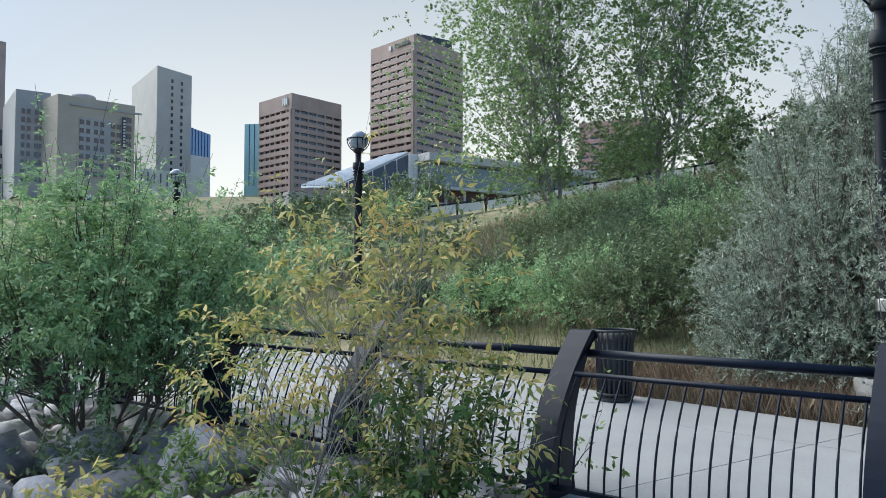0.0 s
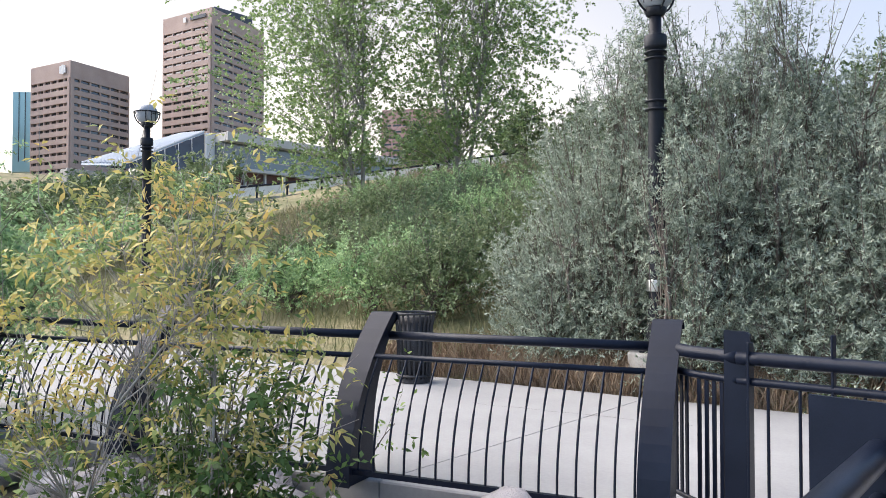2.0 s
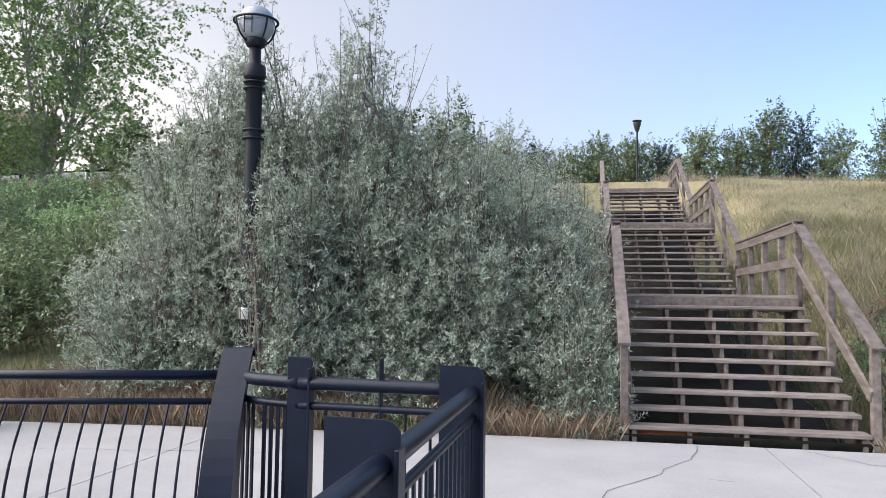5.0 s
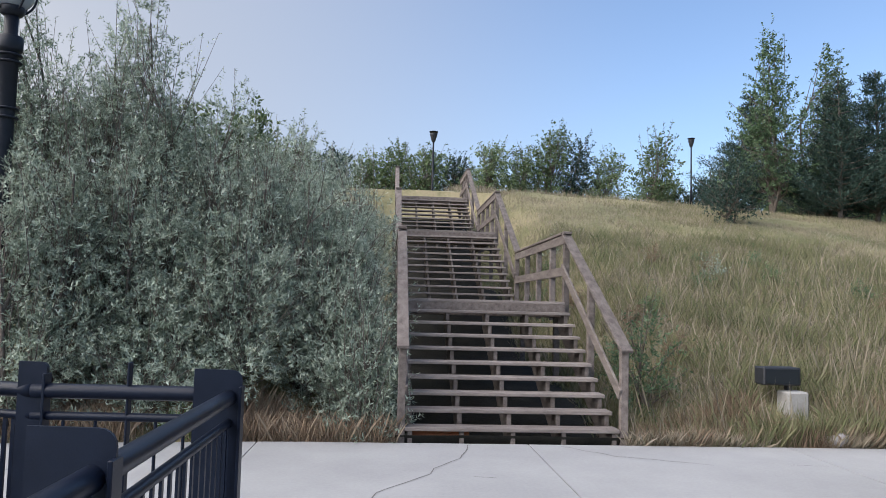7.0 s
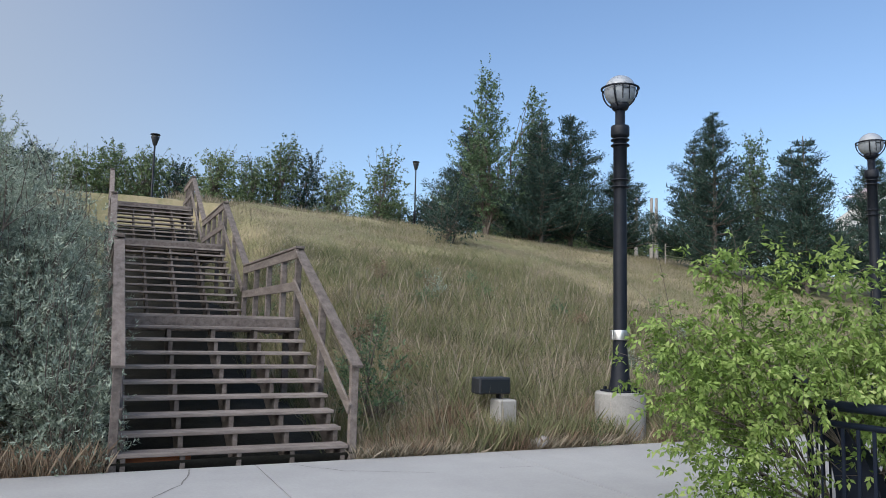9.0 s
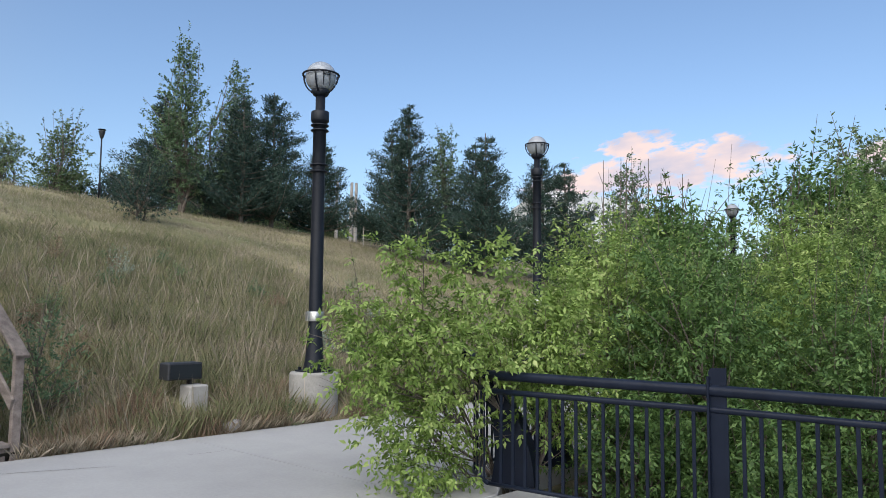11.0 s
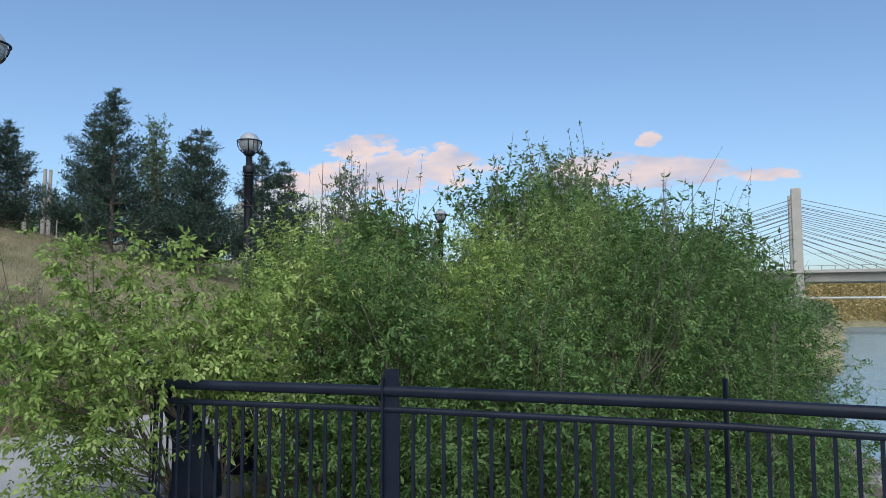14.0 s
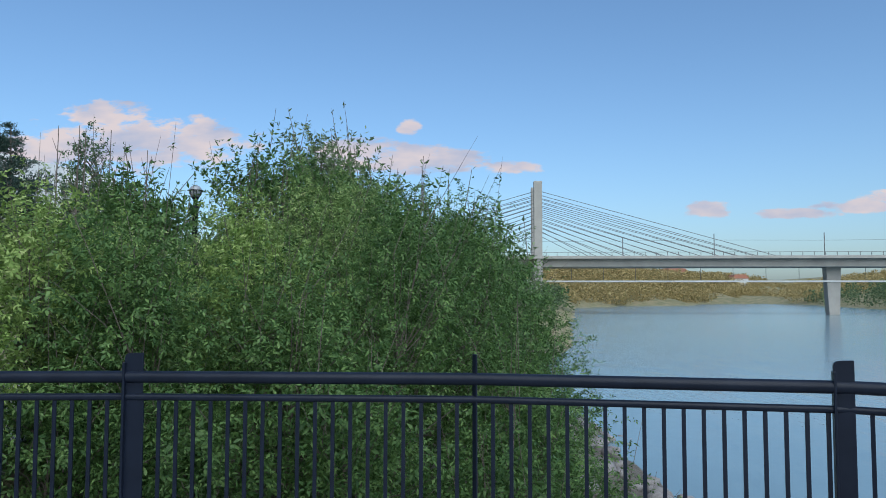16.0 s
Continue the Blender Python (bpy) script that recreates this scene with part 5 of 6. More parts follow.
# cottonwoods
plant("cottonwood", on_ground(-21.6, 20.2), [(-0.5, -0.5, 1.7, 3.4, 3.4, 1.5), (-0.9, -0.9, 3.6, 5.2, 5.2, 2.0), (-0.6, -0.6, 5.8, 5.6, 5.6, 2.2), (-0.8, -0.8, 8.0, 5.4, 5.4, 2.2), (-0.4, -0.4, 10.2, 5.0, 5.0, 2.3), (0, 0, 12.5, 3.8, 3.8, 2.2)],
      2900, 15, (0.12, 0.85), L_POPLAR, "tall cottonwood with loose green crown on the slope", "tree", M_BARK_PALE, twig=(0.5, 1.0), stems=1, trunk_r=0.085, group="cottonwoods", seed=21, shell=0.5, bare=0.03, up=0.1)
plant("cottonwood", on_ground(-19.0, 23.4), [(-0.2, -0.2, 1.5, 3.0, 3.0, 1.5), (0, 0, 3.4, 4.2, 4.2, 2.0), (0.5, 0.5, 5.6, 4.8, 4.8, 2.2), (0.6, 0.6, 7.8, 5.2, 5.2, 2.3), (0.4, 0.4, 10.2, 5.0, 5.0, 2.4), (0.1, 0.1, 12.8, 3.8, 3.8, 2.2)],
      2700, 15, (0.12, 0.85), L_POPLAR, "wide cottonwood with loose green crown on the slope", "tree", M_BARK_PALE, twig=(0.5, 1.0), stems=1, trunk_r=0.085, group="cottonwoods", seed=22, shell=0.5, bare=0.03, up=0.1)

# silver bushes behind the walkway
SILVER = "tall silver-leaved bush behind the walkway"
for i, (x, y, h, r) in enumerate(((-5.9, 9.8, 3.4, 1.2), (-4.9, 10.0, 4.5, 1.4), (-3.5, 10.2, 4.4, 1.4), (-2.2, 10.3, 3.6, 1.3), (-1.0, 10.4, 2.9, 1.1), (-0.5, 9.6, 2.0, 0.75), (-1.9, 9.4, 2.3, 1.0), (-3.2, 9.4, 2.9, 1.1), (-5.4, 9.2, 2.4, 0.9), (-6.6, 9.3, 1.8, 0.8), (-0.85, 12.3, 3.1, 1.0), (-2.4, 12.0, 2.8, 1.3), (-0.55, 10.5, 2.4, 0.7), (-0.6, 14.6, 2.7, 0.95), (-1.9, 15.2, 2.9, 1.3),
                                  (-3.72, 9.0, 3.0, 0.5), (-5.0, 9.0, 2.9, 0.55), (-0.2, 9.0, 1.4, 0.55), (-2.7, 8.95, 1.5, 0.8), (-6.0, 8.8, 1.3, 0.6), (-3.4, 10.4, 5.1, 0.6), (-4.9, 9.9, 5.2, 0.5), (-3.95, 8.5, 3.2, 0.42))):
    plant("silver_bush", on_ground(x, y), [(0, 0, h * 0.55, r, r * 0.9, h * 0.36), (0.3, -0.2, h * 0.3, r * 0.95, r * 0.8, h * 0.25), (-0.3, 0.1, h * 0.8, r * 0.6, r * 0.6, h * 0.2), (0.45 * r, 0, h * 0.7, r * 0.5, r * 0.5, h * 0.25), (0.1, 0, h * 0.97, r * 0.28, r * 0.28, h * 0.12), (-0.1, -0.25, h * 0.12, r * 0.8, r * 0.6, h * 0.12)],
          int(640 * r * h ** 0.5), 20, (0.062, 0.27), L_SILVER, SILVER, seed=50 + i, twig=(0.14, 0.36), up=0.3, droop=0.0, group="silver bushes", trunk_r=0.035, bare=0.08, shell=0.5, shoots=0.16)

# green shrubs on the slope beyond the fence
for i, (x, y, h, r) in enumerate(((-8.8, 9.6, 1.7, 1.2), (-10.4, 9.8, 1.6, 1.2), (-9.6, 11.4, 1.5, 1.3), (-8.2, 11.6, 1.9, 1.4), (-11.8, 12.0, 1.4, 1.4), (-11.0, 14.5, 1.7, 1.6), (-13.2, 16.2, 1.7, 1.7), (-9.0, 14.0, 2.0, 1.6), (-14.0, 13.5, 1.1, 1.3), (-12.6, 9.5, 1.3, 1.1), (-10.2, 17.5, 2.2, 1.8), (-13.0, 20, 2.0, 2.0), (-7.0, 13.5, 2.6, 1.6), (-15.2, 18.5, 1.6, 1.6), (-14.6, 8.8, 1.2, 1.0), (-15.5, 16.0, 1.6, 1.6), (-16.6, 14.8, 1.4, 1.5), (-17.5, 17.2, 1.5, 1.6), (-12.2, 13.4, 1.5, 1.3), (-14.2, 11.2, 1.2, 1.2))):
    plant("hillside_shrub", on_ground(x, y), [(0, 0, h * 0.45, r, r, h * 0.4), (0.4, 0.3, h * 0.75, r * 0.5, r * 0.5, h * 0.3), (-0.5, -0.2, h * 0.6, r * 0.5, r * 0.5, h * 0.3)], 520, 16, (0.075, 0.45), (L_SHRUB, L_LEFT, L_SHRUB_DARK, L_SHRUB)[i % 4], "rounded green shrub on the grassy slope", group="hillside shrubs", seed=80 + i, twig=(0.2, 0.45), up=0.5)

# maples over the lookout's downstream side
plant("maple_bush", on_ground(5.75, 4.40), [(-0.7, 0.1, 1.55, 0.65, 0.6, 0.5), (0.2, -0.2, 1.6, 0.65, 0.55, 0.5), (-0.8, 0.3, 0.9, 0.6, 0.5, 0.5), (-1.25, 0.4, 1.4, 0.45, 0.4, 0.45), (0.3, -0.3, 1.1, 0.6, 0.5, 0.5), (-1.0, 0.2, 0.35, 0.45, 0.4, 0.4), (-1.05, 0.3, 2.15, 0.2, 0.2, 0.42), (-0.55, 0.1, 2.2, 0.18, 0.18, 0.4), (-0.15, -0.1, 2.15, 0.2, 0.18, 0.4), (0.35, -0.3, 2.05, 0.22, 0.2, 0.38), (-1.5, 0.5, 1.75, 0.2, 0.2, 0.35)],
      1000, 8, (0.066, 0.46), L_MAPLE_PALE, "bright green maple bush growing through the railing", seed=41, twig=(0.2, 0.45), trunk_r=0.022, droop=0.6, shoots=0.06, leaflets=3)
DOWN = ((7.6, 3.4, 2.6, 1.1), (8.9, 4.2, 2.2, 1.1), (8.4, 1.9, 2.4, 1.2), (10.2, 3.0, 3.1, 1.2), (10.6, 5.0, 2.5, 1.2), (10.0, 0.9, 3.4, 1.4), (12.2, 2.4, 4.0, 1.25), (12.6, 4.6, 2.6, 1.2), (12.6, 0.2, 3.9, 1.5), (14.8, 1.6, 4.3, 1.2), (15.2, 4.2, 3.2, 1.3), (14.8, -0.9, 3.0, 1.1), (17.8, 2.6, 4.7, 1.5), (18.6, 0.2, 4.2, 1.3), (19.0, 5.2, 3.6, 1.4), (9.4, -0.5, 1.6, 0.9), (11.6, -0.7, 1.8, 0.9), (7.0, 1.0, 1.5, 0.9), (7.2, -0.4, 1.0, 0.7), (6.7, 3.5, 1.1, 0.8), (6.6, 2.3, 1.0, 0.7), (8.2, -1.45, 0.75, 0.45), (7.9, 4.55, 2.7, 1.15))
# bushes by the rail and river get the leaf colour with shade in it
for i, (x, y, h, r) in enumerate(DOWN):
    base = on_ground(x, y)
    h = h - base[2] * 0.55
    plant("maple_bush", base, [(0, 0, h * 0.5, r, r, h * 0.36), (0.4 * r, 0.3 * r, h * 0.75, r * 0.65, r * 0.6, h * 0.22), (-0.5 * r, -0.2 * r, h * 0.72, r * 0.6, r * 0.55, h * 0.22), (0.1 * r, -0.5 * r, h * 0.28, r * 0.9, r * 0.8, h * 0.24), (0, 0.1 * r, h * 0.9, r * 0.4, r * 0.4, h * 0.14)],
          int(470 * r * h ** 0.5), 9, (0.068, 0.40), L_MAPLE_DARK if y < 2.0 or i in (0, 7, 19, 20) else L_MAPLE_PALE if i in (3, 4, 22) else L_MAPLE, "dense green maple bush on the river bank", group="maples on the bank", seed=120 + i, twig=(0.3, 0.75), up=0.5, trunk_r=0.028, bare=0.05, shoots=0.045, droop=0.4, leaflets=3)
for i, (x, y, h, r) in enumerate(((25.5, 7.6, 7.0, 2.2), (28.5, 6.2, 8.8, 1.9), (24.0, 4.4, 6.6, 2.2), (31, 3.4, 6.4, 2.2), (22.5, 10.6, 4.8, 1.5), (35, 8, 7.5, 2.4), (21.5, 1.0, 6.3, 1.7), (26, 0.4, 5.8, 1.8))):
    plant("willow", on_ground(x, y), [(0, 0, h * 0.55, r, r, h * 0.33), (0.3 * r, 0.4 * r, h * 0.8, r * 0.7, r * 0.7, h * 0.2), (-0.3 * r, -0.5 * r, h * 0.72, r * 0.7, r * 0.7, h * 0.2), (0, 0, h * 0.3, r, r, h * 0.25)], 760, 12, (0.21, 0.38), (L_MAPLE_DARK, L_SHRUB)[i % 2], "taller bank tree with uneven green crown", "tree", group="trees down the bank", seed=160 + i, twig=(0.5, 1.0), up=0.7, trunk_r=0.1)

# pines and poplars on the hill
PINE = "dark green pine on the grassy hill"
for i, (x, y, h, w) in enumerate(((19.3, 30.8, 6.2, 2.2), (21.4, 31.4, 7.0, 2.4), (17.2, 34.5, 6.0, 2.3), (24.6, 31.5, 5.2, 2.0), (25.2, 25.6, 7.6, 2.4), (27.4, 22.6, 7.0, 2.2), (29.5, 25.0, 6.8, 2.3), (31.0, 20.5, 6.4, 2.2), (26.8, 28.5, 6.6, 2.4), (34, 24, 7.2, 2.6), (23.0, 36.5, 6.2, 2.4))):
    conifer("pine", on_ground(x, y), h, w, PINE, 200 + i)
for i, (x, y, h, r) in enumerate(((16.8, 31.9, 8.4, 1.4), (20.2, 33.0, 8.2, 1.3), (33.0, 18.2, 7.0, 1.6), (29.8, 27.5, 7.2, 1.2))):
    plant("poplar", on_ground(x, y), [(0, 0, h * 0.22, r * 1.5, r * 1.5, h * 0.16), (0, 0, h * 0.42, r * 1.25, r * 1.25, h * 0.2), (0, 0, h * 0.64, r * 0.85, r * 0.85, h * 0.2), (0, 0, h * 0.86, r * 0.42, r * 0.42, h * 0.16)], 1000, 14, (0.13, 0.6), L_SHRUB_DARK, "slender poplar among pines on the hill", "tree", M_BARK, (0.3, 0.7), 1, 0.6, 0.08, group="poplars on the hill", seed=230 + i)
plant("hill_shrub", on_ground(11.9, 25.2), [(0, 0, 0.9, 1.2, 1.0, 0.8), (0.3, 0.1, 1.8, 0.7, 0.7, 0.7)], 420, 16, (0.09, 0.4), L_PINE, "lone dark round shrub on the dry slope", seed=240)
plant("hill_shrub", on_ground(3.6, 10.2), [(0, 0, 0.5, 0.45, 0.4, 0.45), (0.1, 0.1, 1.0, 0.3, 0.3, 0.4)], 150, 12, (0.07, 0.35), L_SHRUB_DARK, "grey-green weed bush beside the stairs", seed=241)

random.seed(12)
for i in range(26):
    x, d = random.uniform(3.3, 14), random.uniform(0.4, 11)
    y = float(far_edge(x)) + d
    r = random.uniform(0.15, 0.36)
    if math.hypot(x - 7.1, y - 9.15) < 0.9 or math.hypot(x - 5.2, y - 9.5) < 0.9:
        continue
    plant("slope_weed", on_ground(x, y), [(0, 0, r * 0.7, r, r, r * 0.7), (0.5 * r, 0.3 * r, r * 1.3, r * 0.5, r * 0.5, r * 0.7)], 60, 10, (0.06, 0.3), (L_SHRUB, L_SILVER, L_RUST, L_SHRUB_DARK)[i % 4], "low leafy weed tuft on the dry slope", "weed", group="weeds on the dry slope", seed=700 + i, twig=(0.1, 0.3), trunk_r=0.008, up=0.8)

# wire fence and a small board on the crest
crest_fence = thing("wire_fence", (25.0, 28.6, 0), "low wire fence with thin posts on the hill crest", "fence")
fence_run = [(1.6 * k, -0.4 * k, float(ground_z(25.0 + 1.6 * k, 28.6 - 0.4 * k))) for k in range(5)]
for x, y, z in fence_run:
    part("post", rod([(x, y, z - 0.2), (x, y, z + 1.0)], 0.03, 6), M_BARK_PALE, crest_fence)
for h in (0.45, 0.9):
    part("wire", rod([(x, y, z + h) for x, y, z in fence_run], 0.01, 4), M_BAND, crest_fence)
# a darker row of woods close behind the crest
for i, x in enumerate(np.arange(-10, 60, 2.5)):
    y = 63 + 5 * noise.noise(Vector((x * 0.27, 7, 0))) + (x > 30) * (x - 30) * 0.25
    h, r = 4.6 + 1.6 * noise.noise(Vector((x * 0.33, 4, 0))), 2.2
    plant("crest_tree", on_ground(float(x), float(y)), [(0, 0, h * 0.5, r, r, h * 0.42), (0.5, 0.2, h * 0.8, r * 0.6, r * 0.6, h * 0.22), (-0.9, 0, h * 0.3, r * 0.8, r * 0.8, h * 0.25)], 420, 10, (0.2, 0.6), (L_SHRUB_DARK, L_PINE, L_FAR)[i % 3], "dark green tree in the woods behind the crest", "tree", group="woods behind the crest", seed=800 + i, twig=(0.3, 0.7), trunk_r=0.07, stems=1)
for i, (x, d, r) in enumerate(((-0.25, 0.35, 0.28), (-1.1, 0.3, 0.24), (-2.2, 0.28, 0.22), (0.1, 0.5, 0.25), (3.05, 0.3, 0.22), (3.5, 0.25, 0.18), (6.3, 0.18, 0.16), (8.3, 0.3, 0.2))):
    plant("edge_weed", on_ground(x, float(far_edge(x)) + d), [(0, 0, r * 0.6, r, r, r * 0.6)], 55, 9, (0.055, 0.4), (L_SHRUB, L_RUST, L_MAPLE)[i % 3], "low weed at the walkway's edge", "weed", group="weeds at the walkway's edge", seed=760 + i, twig=(0.08, 0.2), trunk_r=0.006, up=0.8)
# the tree line along the crest
k = 0
for x in np.arange(-16, 62, 2.3):
    y = 54 + 8 * noise.noise(Vector((x * 0.3, 2, 0))) + (x > 30) * (x - 30) * 0.3
    h = 5.4 + 2.2 * noise.noise(Vector((x * 0.21, 9, 0))) + (10 < x < 20) * 1.6
    r = 1.7 + 0.5 * random.random()
    plant("crest_tree", on_ground(float(x), float(y)), [(0, 0, h * 0.6, r, r, h * 0.3), (0.4, 0.2, h * 0.8, r * 0.6, r * 0.6, h * 0.2), (-0.5, 0, h * 0.4, r * 0.8, r * 0.8, h * 0.2)], 460, 12, (0.17, 0.6), (L_FAR, L_PINE, L_SHRUB, L_FAR)[k % 4], "green tree in the row along the hill crest", "tree", group="trees along the crest", seed=300 + k, twig=(0.4, 0.8), trunk_r=0.09, stems=1)
    k += 1
for x in np.arange(-30, -4, 2.6):
    y = 33 + 4 * noise.noise(Vector((x * 0.3, 5, 0)))
    plant("crest_tree", on_ground(float(x), float(y)), [(0, 0, 1.6, 1.6, 1.6, 1.3), (0.4, 0.2, 2.6, 1.0, 1.0, 0.9)], 200, 8, (0.25, 0.6), L_FAR, "dark green bush high on the slope", "tree", group="trees along the crest", seed=400 + k, twig=(0.4, 0.7), trunk_r=0.06)
    k += 1
# bushes across the slope between the walkway and the town
for i in range(22):
    az, dist = radians(57 + 1.35 * i), 25 + 30 * ((i * 0.618) % 1)
    x, y = -math.sin(az) * dist, math.cos(az) * dist
    if y < float(far_edge(x)) + 2:
        y = float(far_edge(x)) + 2 + i % 3
    plant("slope_bush", on_ground(x, y), [(0, 0, 0.9, 1.5, 1.5, 0.9), (0.7, 0.6, 1.4, 0.9, 0.9, 0.8), (-0.8, -0.5, 0.8, 1.1, 1.1, 0.7)], 180, 10, (0.17, 0.5), (L_SHRUB, L_LEFT, L_FAR, L_SHRUB)[i % 4], "green bush on the slope below the town", group="bushes below the town", seed=520 + i, twig=(0.3, 0.6))
# shrubs below the town
for i, (x, y) in enumerate(((-40, 14), (-46, 20), (-52, 27), (-60, 22), (-58, 34), (-70, 40), (-44, 28), (-66, 30), (-80, 45), (-75, 34), (-90, 52), (-52, 16), (-64, 14), (-80, 20), (-95, 30), (-110, 40), (-120, 62), (-116, 72), (-112, 84))):
    plant("slope_bush", on_ground(x, y), [(0, 0, 1.5, 2.2, 2.2, 1.5), (1, 1, 2.0, 1.4, 1.4, 1.2), (-1, -1, 1.2, 1.6, 1.6, 1.1)], 190, 8, (0.32, 0.6), (L_SHRUB, L_FAR)[i % 2], "green bush on the slope below the town", group="bushes below the town", seed=450 + i, twig=(0.4, 0.8))


# far woods: many small crowns in one
def woods(name, spots, label, leafmat, seed):
    g = np.random.default_rng(seed)
    at, way, size = [], [], []
    for x, y, h, spruce in spots:
        z = float(ground_z(x, y))
        m = 52
        f = g.uniform(0, 1, m)
        a = g.uniform(0, 2 * np.pi, m)
        r = (h * 0.17 * (1.05 - f) if spruce else h * 0.30 * np.sqrt(np.clip(1 - (2 * f - 1) ** 2, 0, 1))) * g.uniform(0.6, 1.1, m)
        at.append(np.c_[x + r * np.cos(a), y + r * np.sin(a), z + h * (0.08 + 0.9 * f)])
        way.append(unit(np.c_[np.cos(a), np.sin(a), g.uniform(-0.4, 0.7, m)]))
        size.append(h * 0.11 * g.uniform(0.7, 1.4, m))
    at, way, size = np.vstack(at), np.vstack(way), np.concatenate(size)
    side = unit(np.cross(way, g.normal(size=way.shape)))
    ob = put(name, leaf_mesh("crowns", at, way, side, size, size * 0.75), leafmat)
    return tagged(ob, label, "woods", kind="stuff")


spots = []
while len(spots) < 4600:
    x, y = rng.uniform(318, 640), rng.uniform(-290, 60)
    shore = -7 - 0.11 * max(x - 60, 0) - 0.62 * max(x - 330, 0)
    if shore + 0.5 < y < shore + 120:
        spots.append((x, y, rng.uniform(4.5, 9), rng.random() < 0.7))
woods("far_woods", spots, "autumn woods on the far river bend, golden sunlight put into their colour", L_SUN_AUTUMN, 5)
spots = []
while len(spots) < 1300:
    x, y = rng.uniform(150, 420), rng.uniform(-330, -110)
    if y < -102 - 0.15 * x:
        spots.append((x, y, rng.uniform(5, 9), rng.random() < 0.4))
woods("far_woods", spots, "dark green woods on the bank across the water", L_FAR, 6)
spots = []
while len(spots) < 1500:
    x, y = rng.uniform(420, 640), rng.uniform(-380, -150)
    if y < -101 - 0.15 * x:
        spots.append((x, y, rng.uniform(5, 9), rng.random() < 0.6))
woods("far_woods", spots, "autumn woods on the far bluff, golden sunlight put into their colour", L_SUN_AUTUMN, 9)
spots = []
while len(spots) < 700:
    x, y = rng.uniform(60, 330), rng.uniform(-40, 60)
    shore = -7 - 0.11 * max(x - 60, 0)
    if shore + 5 < y:
        spots.append((x, y, rng.uniform(4, 7), rng.random() < 0.2))
woods("far_woods", spots, "dark green bank woods near the bridge", L_FAR, 8)


# bare saplings standing over the bushes, and poles on the hill
for i, (x, y, z) in enumerate(((27.5, 16.3, 8.0), (27.9, 15.7, 8.1), (28.0, 15.5, 8.0), (28.4, 14.7, 8.0), (28.7, 14.3, 7.4), (29.0, 13.5, 7.3))):
    sap = thing("bare_sapling", (x, y, 0.4), "thin bare sapling stem above the bushes", "sapling", "bare saplings")
    runs = [(np.array([[0, 0, 0], [0.06, 0.05, (z - 0.4) * 0.5], [0.1, 0.02, z - 0.4]]), np.array([0.05, 0.035, 0.012]))]
    for k in range(7):
        h = (z - 0.4) * (0.45 + 0.07 * k)
        runs.append((np.array([[0.06, 0.04, h], [0.06 + 0.18 * math.cos(k * 2.4), 0.04 + 0.18 * math.sin(k * 2.4), h + 0.5]]), np.array([0.014, 0.006])))
    put("stem", tubes("stem", runs, 5), M_BARK, sap)
for i, (x, y) in enumerate(((30.3, 37.3), (31.0, 36.7), (31.2, 36.5))):
    pole = thing("timber_pole", on_ground(x, y), "tall pale timber pole on the hill", "pole", "poles on the hill")
    put("shaft", tubes("shaft", [(np.array([[0, 0, -0.3], [0, 0, 2.0], [0.03, 0, 4.2]]), np.array([0.13, 0.11, 0.09]))], 8), M_BARK_PALE, pole)

# ---- boulders on the bank ----
def rock_mesh(seed):
    bm = bmesh.new()
    bmesh.ops.create_icosphere(bm, subdivisions=2, radius=1)
    for v in bm.verts:
        d = v.co.normalized()
        n = noise.noise(d * 0.9 + Vector((seed * 7.3, 0, 0))) * 0.5 + noise.noise(d * 2.6 + Vector((0, seed * 3.1, 0))) * 0.16 + noise.noise(d * 7 + Vector((0, 0, seed))) * 0.04
        v.co = d * (0.82 + n)
    me = bpy.data.meshes.new("rock")
    bm.to_mesh(me)
    bm.free()
    me.polygons.foreach_set("use_smooth", [True] * len(me.polygons))
    me.materials.append(M_ROCK)
    return me


ROCKS = [rock_mesh(s) for s in range(7)]
RIPRAP = [m.copy() for m in ROCKS]
for m in RIPRAP:
    m.materials.clear()
    m.materials.append(M_RIPRAP)


def rock(x, y, size, label, group, sink=0.35):
    ob = new("boulder", (RIPRAP if "riprap" in group else ROCKS)[random.randrange(7)])
    s = size * random.uniform(0.8, 1.25)
    z = float(ground_z(x, y))
    ob.matrix_basis = pose(x, y, z + s * (0.62 - sink), random.uniform(-25, 25), random.uniform(-25, 25), random.uniform(0, 360)) @ Matrix.Diagonal((s, s * random.uniform(0.7, 1.1), s * random.uniform(0.55, 0.85), 1))
    return tagged(ob, label, "boulder", group)


random.seed(4)
made = []
while len(made) < 215:
    x = random.uniform(-13.5, -1.6)
    n = random.uniform(0.5, 4.6)
    y = float(near_edge(x)) - n
    s = random.uniform(0.20, 0.42)
    if all((x - a) ** 2 + (y - b) ** 2 > (0.54 * (s + c)) ** 2 for a, b, c in made):
        made.append((x, y, s))
        rock(x, y, s, "rounded grey-pink boulder on the river bank", "boulders on the bank", 0.22)
# the farther stones at the water are one heap
made, heap_v, heap_f, heap_n = [], [], [], 0
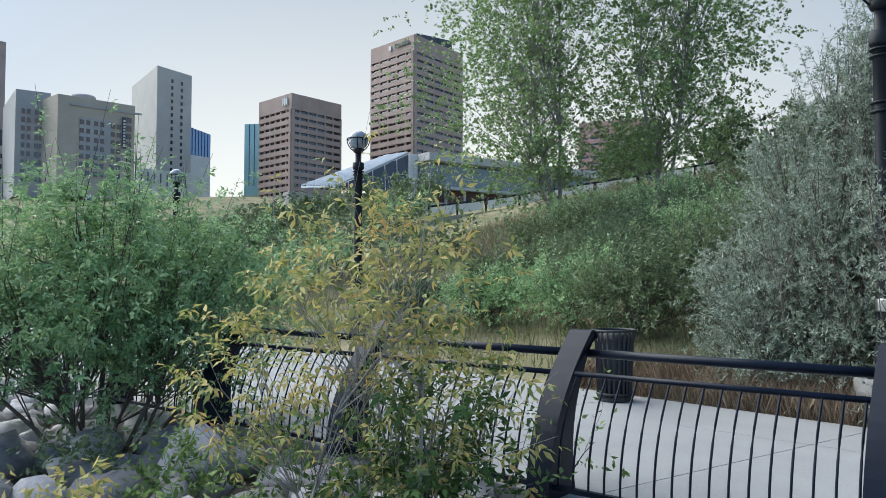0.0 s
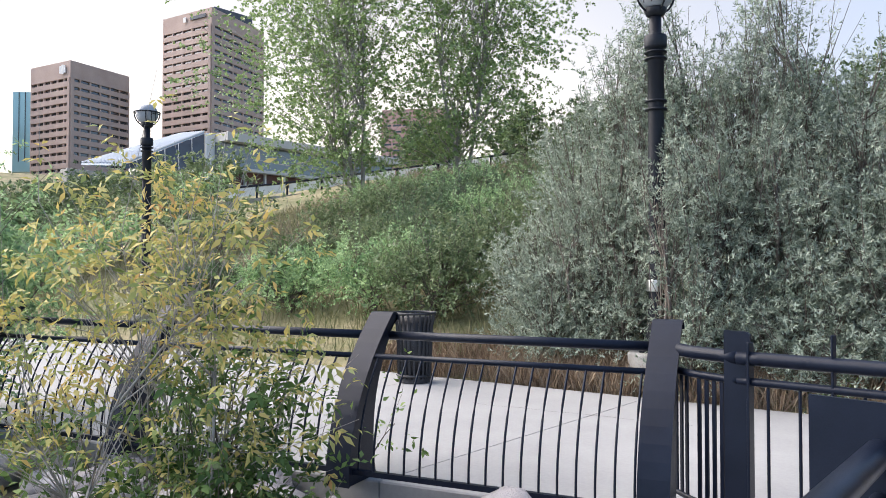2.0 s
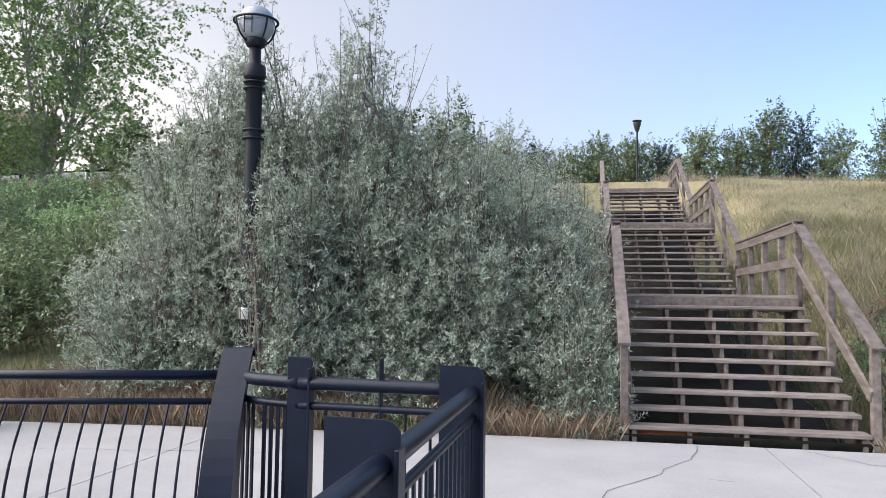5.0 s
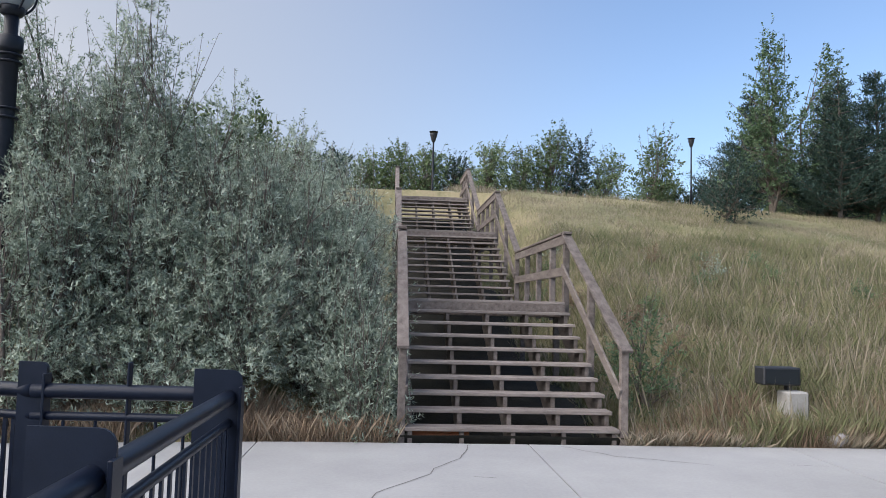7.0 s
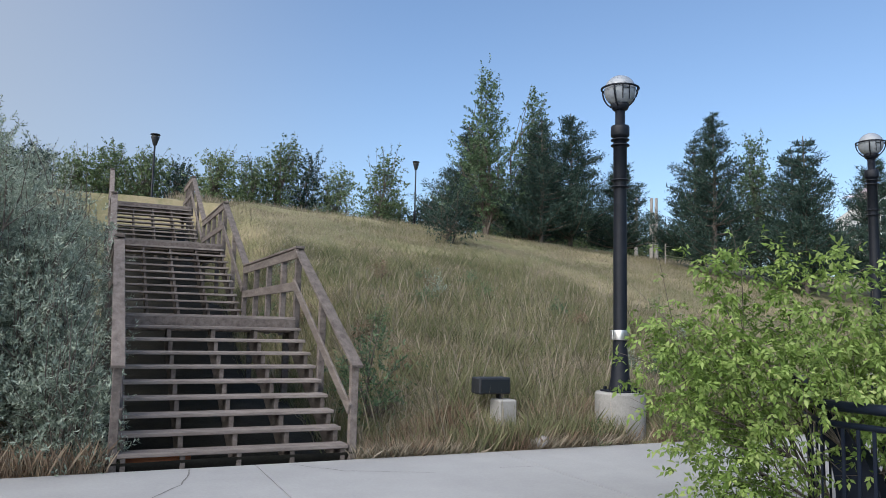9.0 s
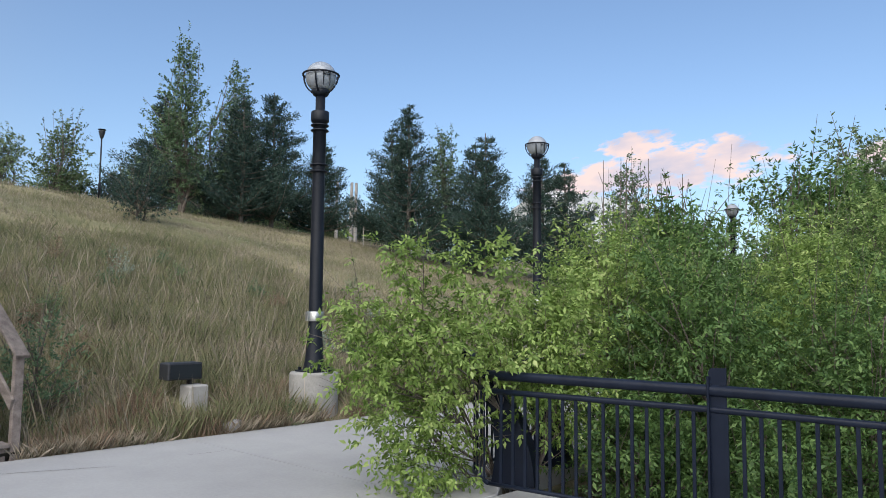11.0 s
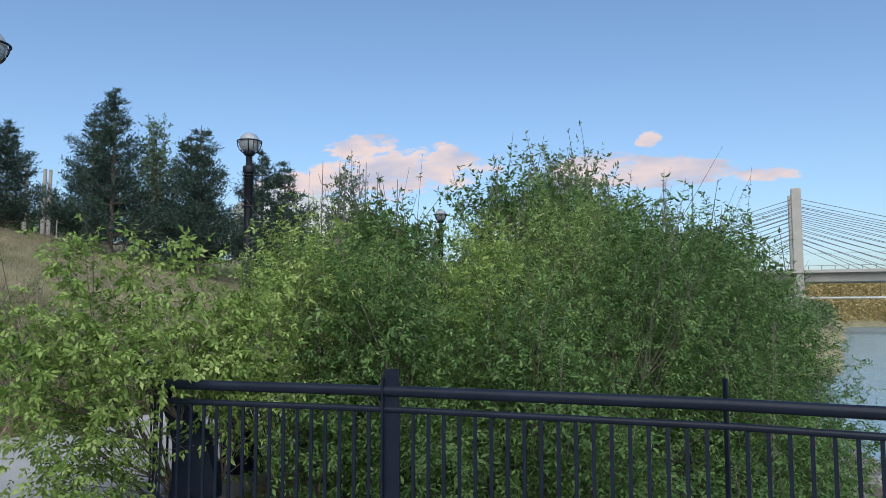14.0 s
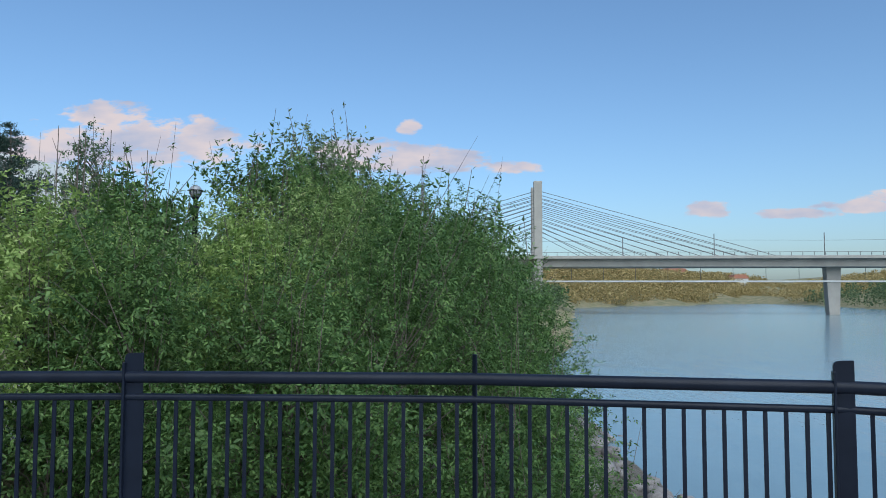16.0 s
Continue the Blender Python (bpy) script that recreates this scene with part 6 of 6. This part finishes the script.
while len(made) < 110:
    x, y = random.uniform(15, 34), random.uniform(-8.5, -2.0)
    s = random.uniform(0.22, 0.46)
    if all((x - a) ** 2 + (y - b) ** 2 > (0.66 * (s + c)) ** 2 for a, b, c in made):
        made.append((x, y, s))
        src = RIPRAP[random.randrange(7)]
        turn = pose(x, y, float(ground_z(x, y)) + s * 0.35, random.uniform(-25, 25), random.uniform(-25, 25), random.uniform(0, 360)) @ Matrix.Diagonal((s, s * random.uniform(0.7, 1.1), s * random.uniform(0.55, 0.85), 1))
        heap_v += [turn @ v.co for v in src.vertices]
        heap_f += [[i + heap_n for i in p.vertices] for p in src.polygons]
        heap_n += len(src.vertices)
tagged(put("riprap", mesh_faces("riprap", heap_v, heap_f), M_RIPRAP), "pale angular riprap stones along the water's edge", "riprap", kind="stuff")
made = []
while len(made) < 66:
    x, y = random.uniform(7.5, 17), random.uniform(-7.6, -2.6)
    s = random.uniform(0.18, 0.34)
    if all((x - a) ** 2 + (y - b) ** 2 > (0.66 * (s + c)) ** 2 for a, b, c in made):
        made.append((x, y, s))
        rock(x, y, s, "pale angular riprap stone at the water", "riprap at the water", 0.25)
for x, y, s in ((5.35, 8.68, 0.21), (8.4, 8.9, 0.15), (-6.4, 8.35, 0.16), (-5.9, 8.45, 0.12), (-5.2, 8.5, 0.15), (-6.9, 8.3, 0.12), (-4.7, 8.6, 0.1), (-3.9, 8.6, 0.13), (-7.6, 8.2, 0.14)):
    rock(x, y, s, "small stone at the walkway's edge", "stones at the walkway's edge")


# ---- grass ----
def grass(name, spots, height, width, leafmat, label, seed, lean=0.35):
    g = np.random.default_rng(seed)
    n = len(spots)
    z = ground_z(spots[:, 0], spots[:, 1]) - 0.03
    h = g.uniform(*height, n)[:, None]
    w = g.uniform(*width, n)[:, None]
    a = g.uniform(0, 2 * np.pi, n)
    s = np.c_[np.cos(a), np.sin(a), np.zeros(n)]
    l = np.c_[g.normal(size=(n, 2)) * lean, np.zeros(n)]
    p = np.c_[spots, z]
    v = np.stack([p - s * w / 2, p + s * w / 2, p + l * h * 0.52 + np.array([0, 0, 1]) * h * 0.58 + s * w * 0.4, p + l * h + np.array([0, 0, 1]) * h * (1 - 0.1 * np.linalg.norm(l, axis=1, keepdims=True))], 1)
    return tagged(put(name, mesh_faces("blades", v.reshape(-1, 3), np.arange(4 * n).reshape(n, 4)), leafmat), label, "grass", kind="stuff")


def scatter(n, x0, x1, d0, d1, seed, clump=0.9, bias=1.0):
    g = np.random.default_rng(seed)
    out = []
    while sum(len(o) for o in out) < n:
        x = g.uniform(x0, x1, 4000)
        d = d0 + (d1 - d0) * g.uniform(0, 1, 4000) ** bias
        y = far_edge(x) + d
        keep = np.array([noise.noise(Vector((a * clump, b * clump, seed))) for a, b in zip(x, y)]) > g.uniform(-0.6, 0.35, 4000)
        keep &= ~((x > STAIR_X[0] - 0.1) & (x < STAIR_X[1] + 0.1) & (d < 22.5) & (d > 0.02))
        keep &= (np.hypot(x - 7.10, y - 9.1) > 0.55) & (np.hypot(x - 5.25, y - 9.35) > 0.45)
        out.append(np.c_[x, y][keep])
    return np.vstack(out)[:n]


grass("tall_grass", scatter(130000, 2.8, 13.5, 0.05, 13, 1, 0.9, 1.9), (0.07, 0.26), (0.003, 0.006), L_GRASS, "tall dry straw-coloured grass on the slope", 1, 0.38)
grass("tall_grass", scatter(120000, 2.8, 26, 4, 26, 2, 0.5), (0.06, 0.20), (0.006, 0.011), L_GRASS, "dry straw-coloured grass up the hill", 2, 0.35)
grass("tall_grass", scatter(50000, 2.8, 13, 0.1, 13, 3, 0.6, 1.9), (0.15, 0.48), (0.004, 0.008), L_GREEN_GRASS, "green grass tufts among the dry grass", 3, 0.25)
grass("tall_grass", scatter(50000, 2.8, 26, 5, 26, 9, 0.25), (0.07, 0.22), (0.006, 0.012), L_GREEN_GRASS, "green grass tufts up the hill", 9, 0.3)
grass("tall_grass", scatter(2600, 2.8, 14, 0.1, 9, 10, 1.4, 1.5), (0.45, 0.85), (0.004, 0.008), L_GRASS, "single tall seed stalks standing over the grass", 10, 0.14)
grass("tall_grass", scatter(30000, -26, -6, 0.3, 22, 4, 0.5), (0.2, 0.5), (0.009, 0.018), L_GREEN_GRASS, "yellow-green grass on the slope", 4, 0.25)
grass("tall_grass", scatter(16000, -26, -8, 3, 24, 5, 0.3), (0.25, 0.5), (0.010, 0.02), L_GRASS, "dry grass patches on the slope", 5, 0.25)
grass("red_weeds", scatter(26000, -8.5, 0.3, 0.02, 1.0, 6, 1.1), (0.12, 0.45), (0.003, 0.007), L_RUST, "rust-brown dry weeds under the silver bushes", 6, 0.25)
grass("red_weeds", scatter(16000, 2.85, 9.5, 0.02, 1.2, 7, 1.1), (0.1, 0.36), (0.003, 0.007), L_RUST, "rust-brown dry weeds at the walkway's edge", 7, 0.25)
grass("tall_grass", scatter(12000, 2.9, 40, 26, 34, 8, 0.4), (0.3, 0.7), (0.018, 0.03), L_GRASS, "dry grass on the hill crest", 8, 0.2)
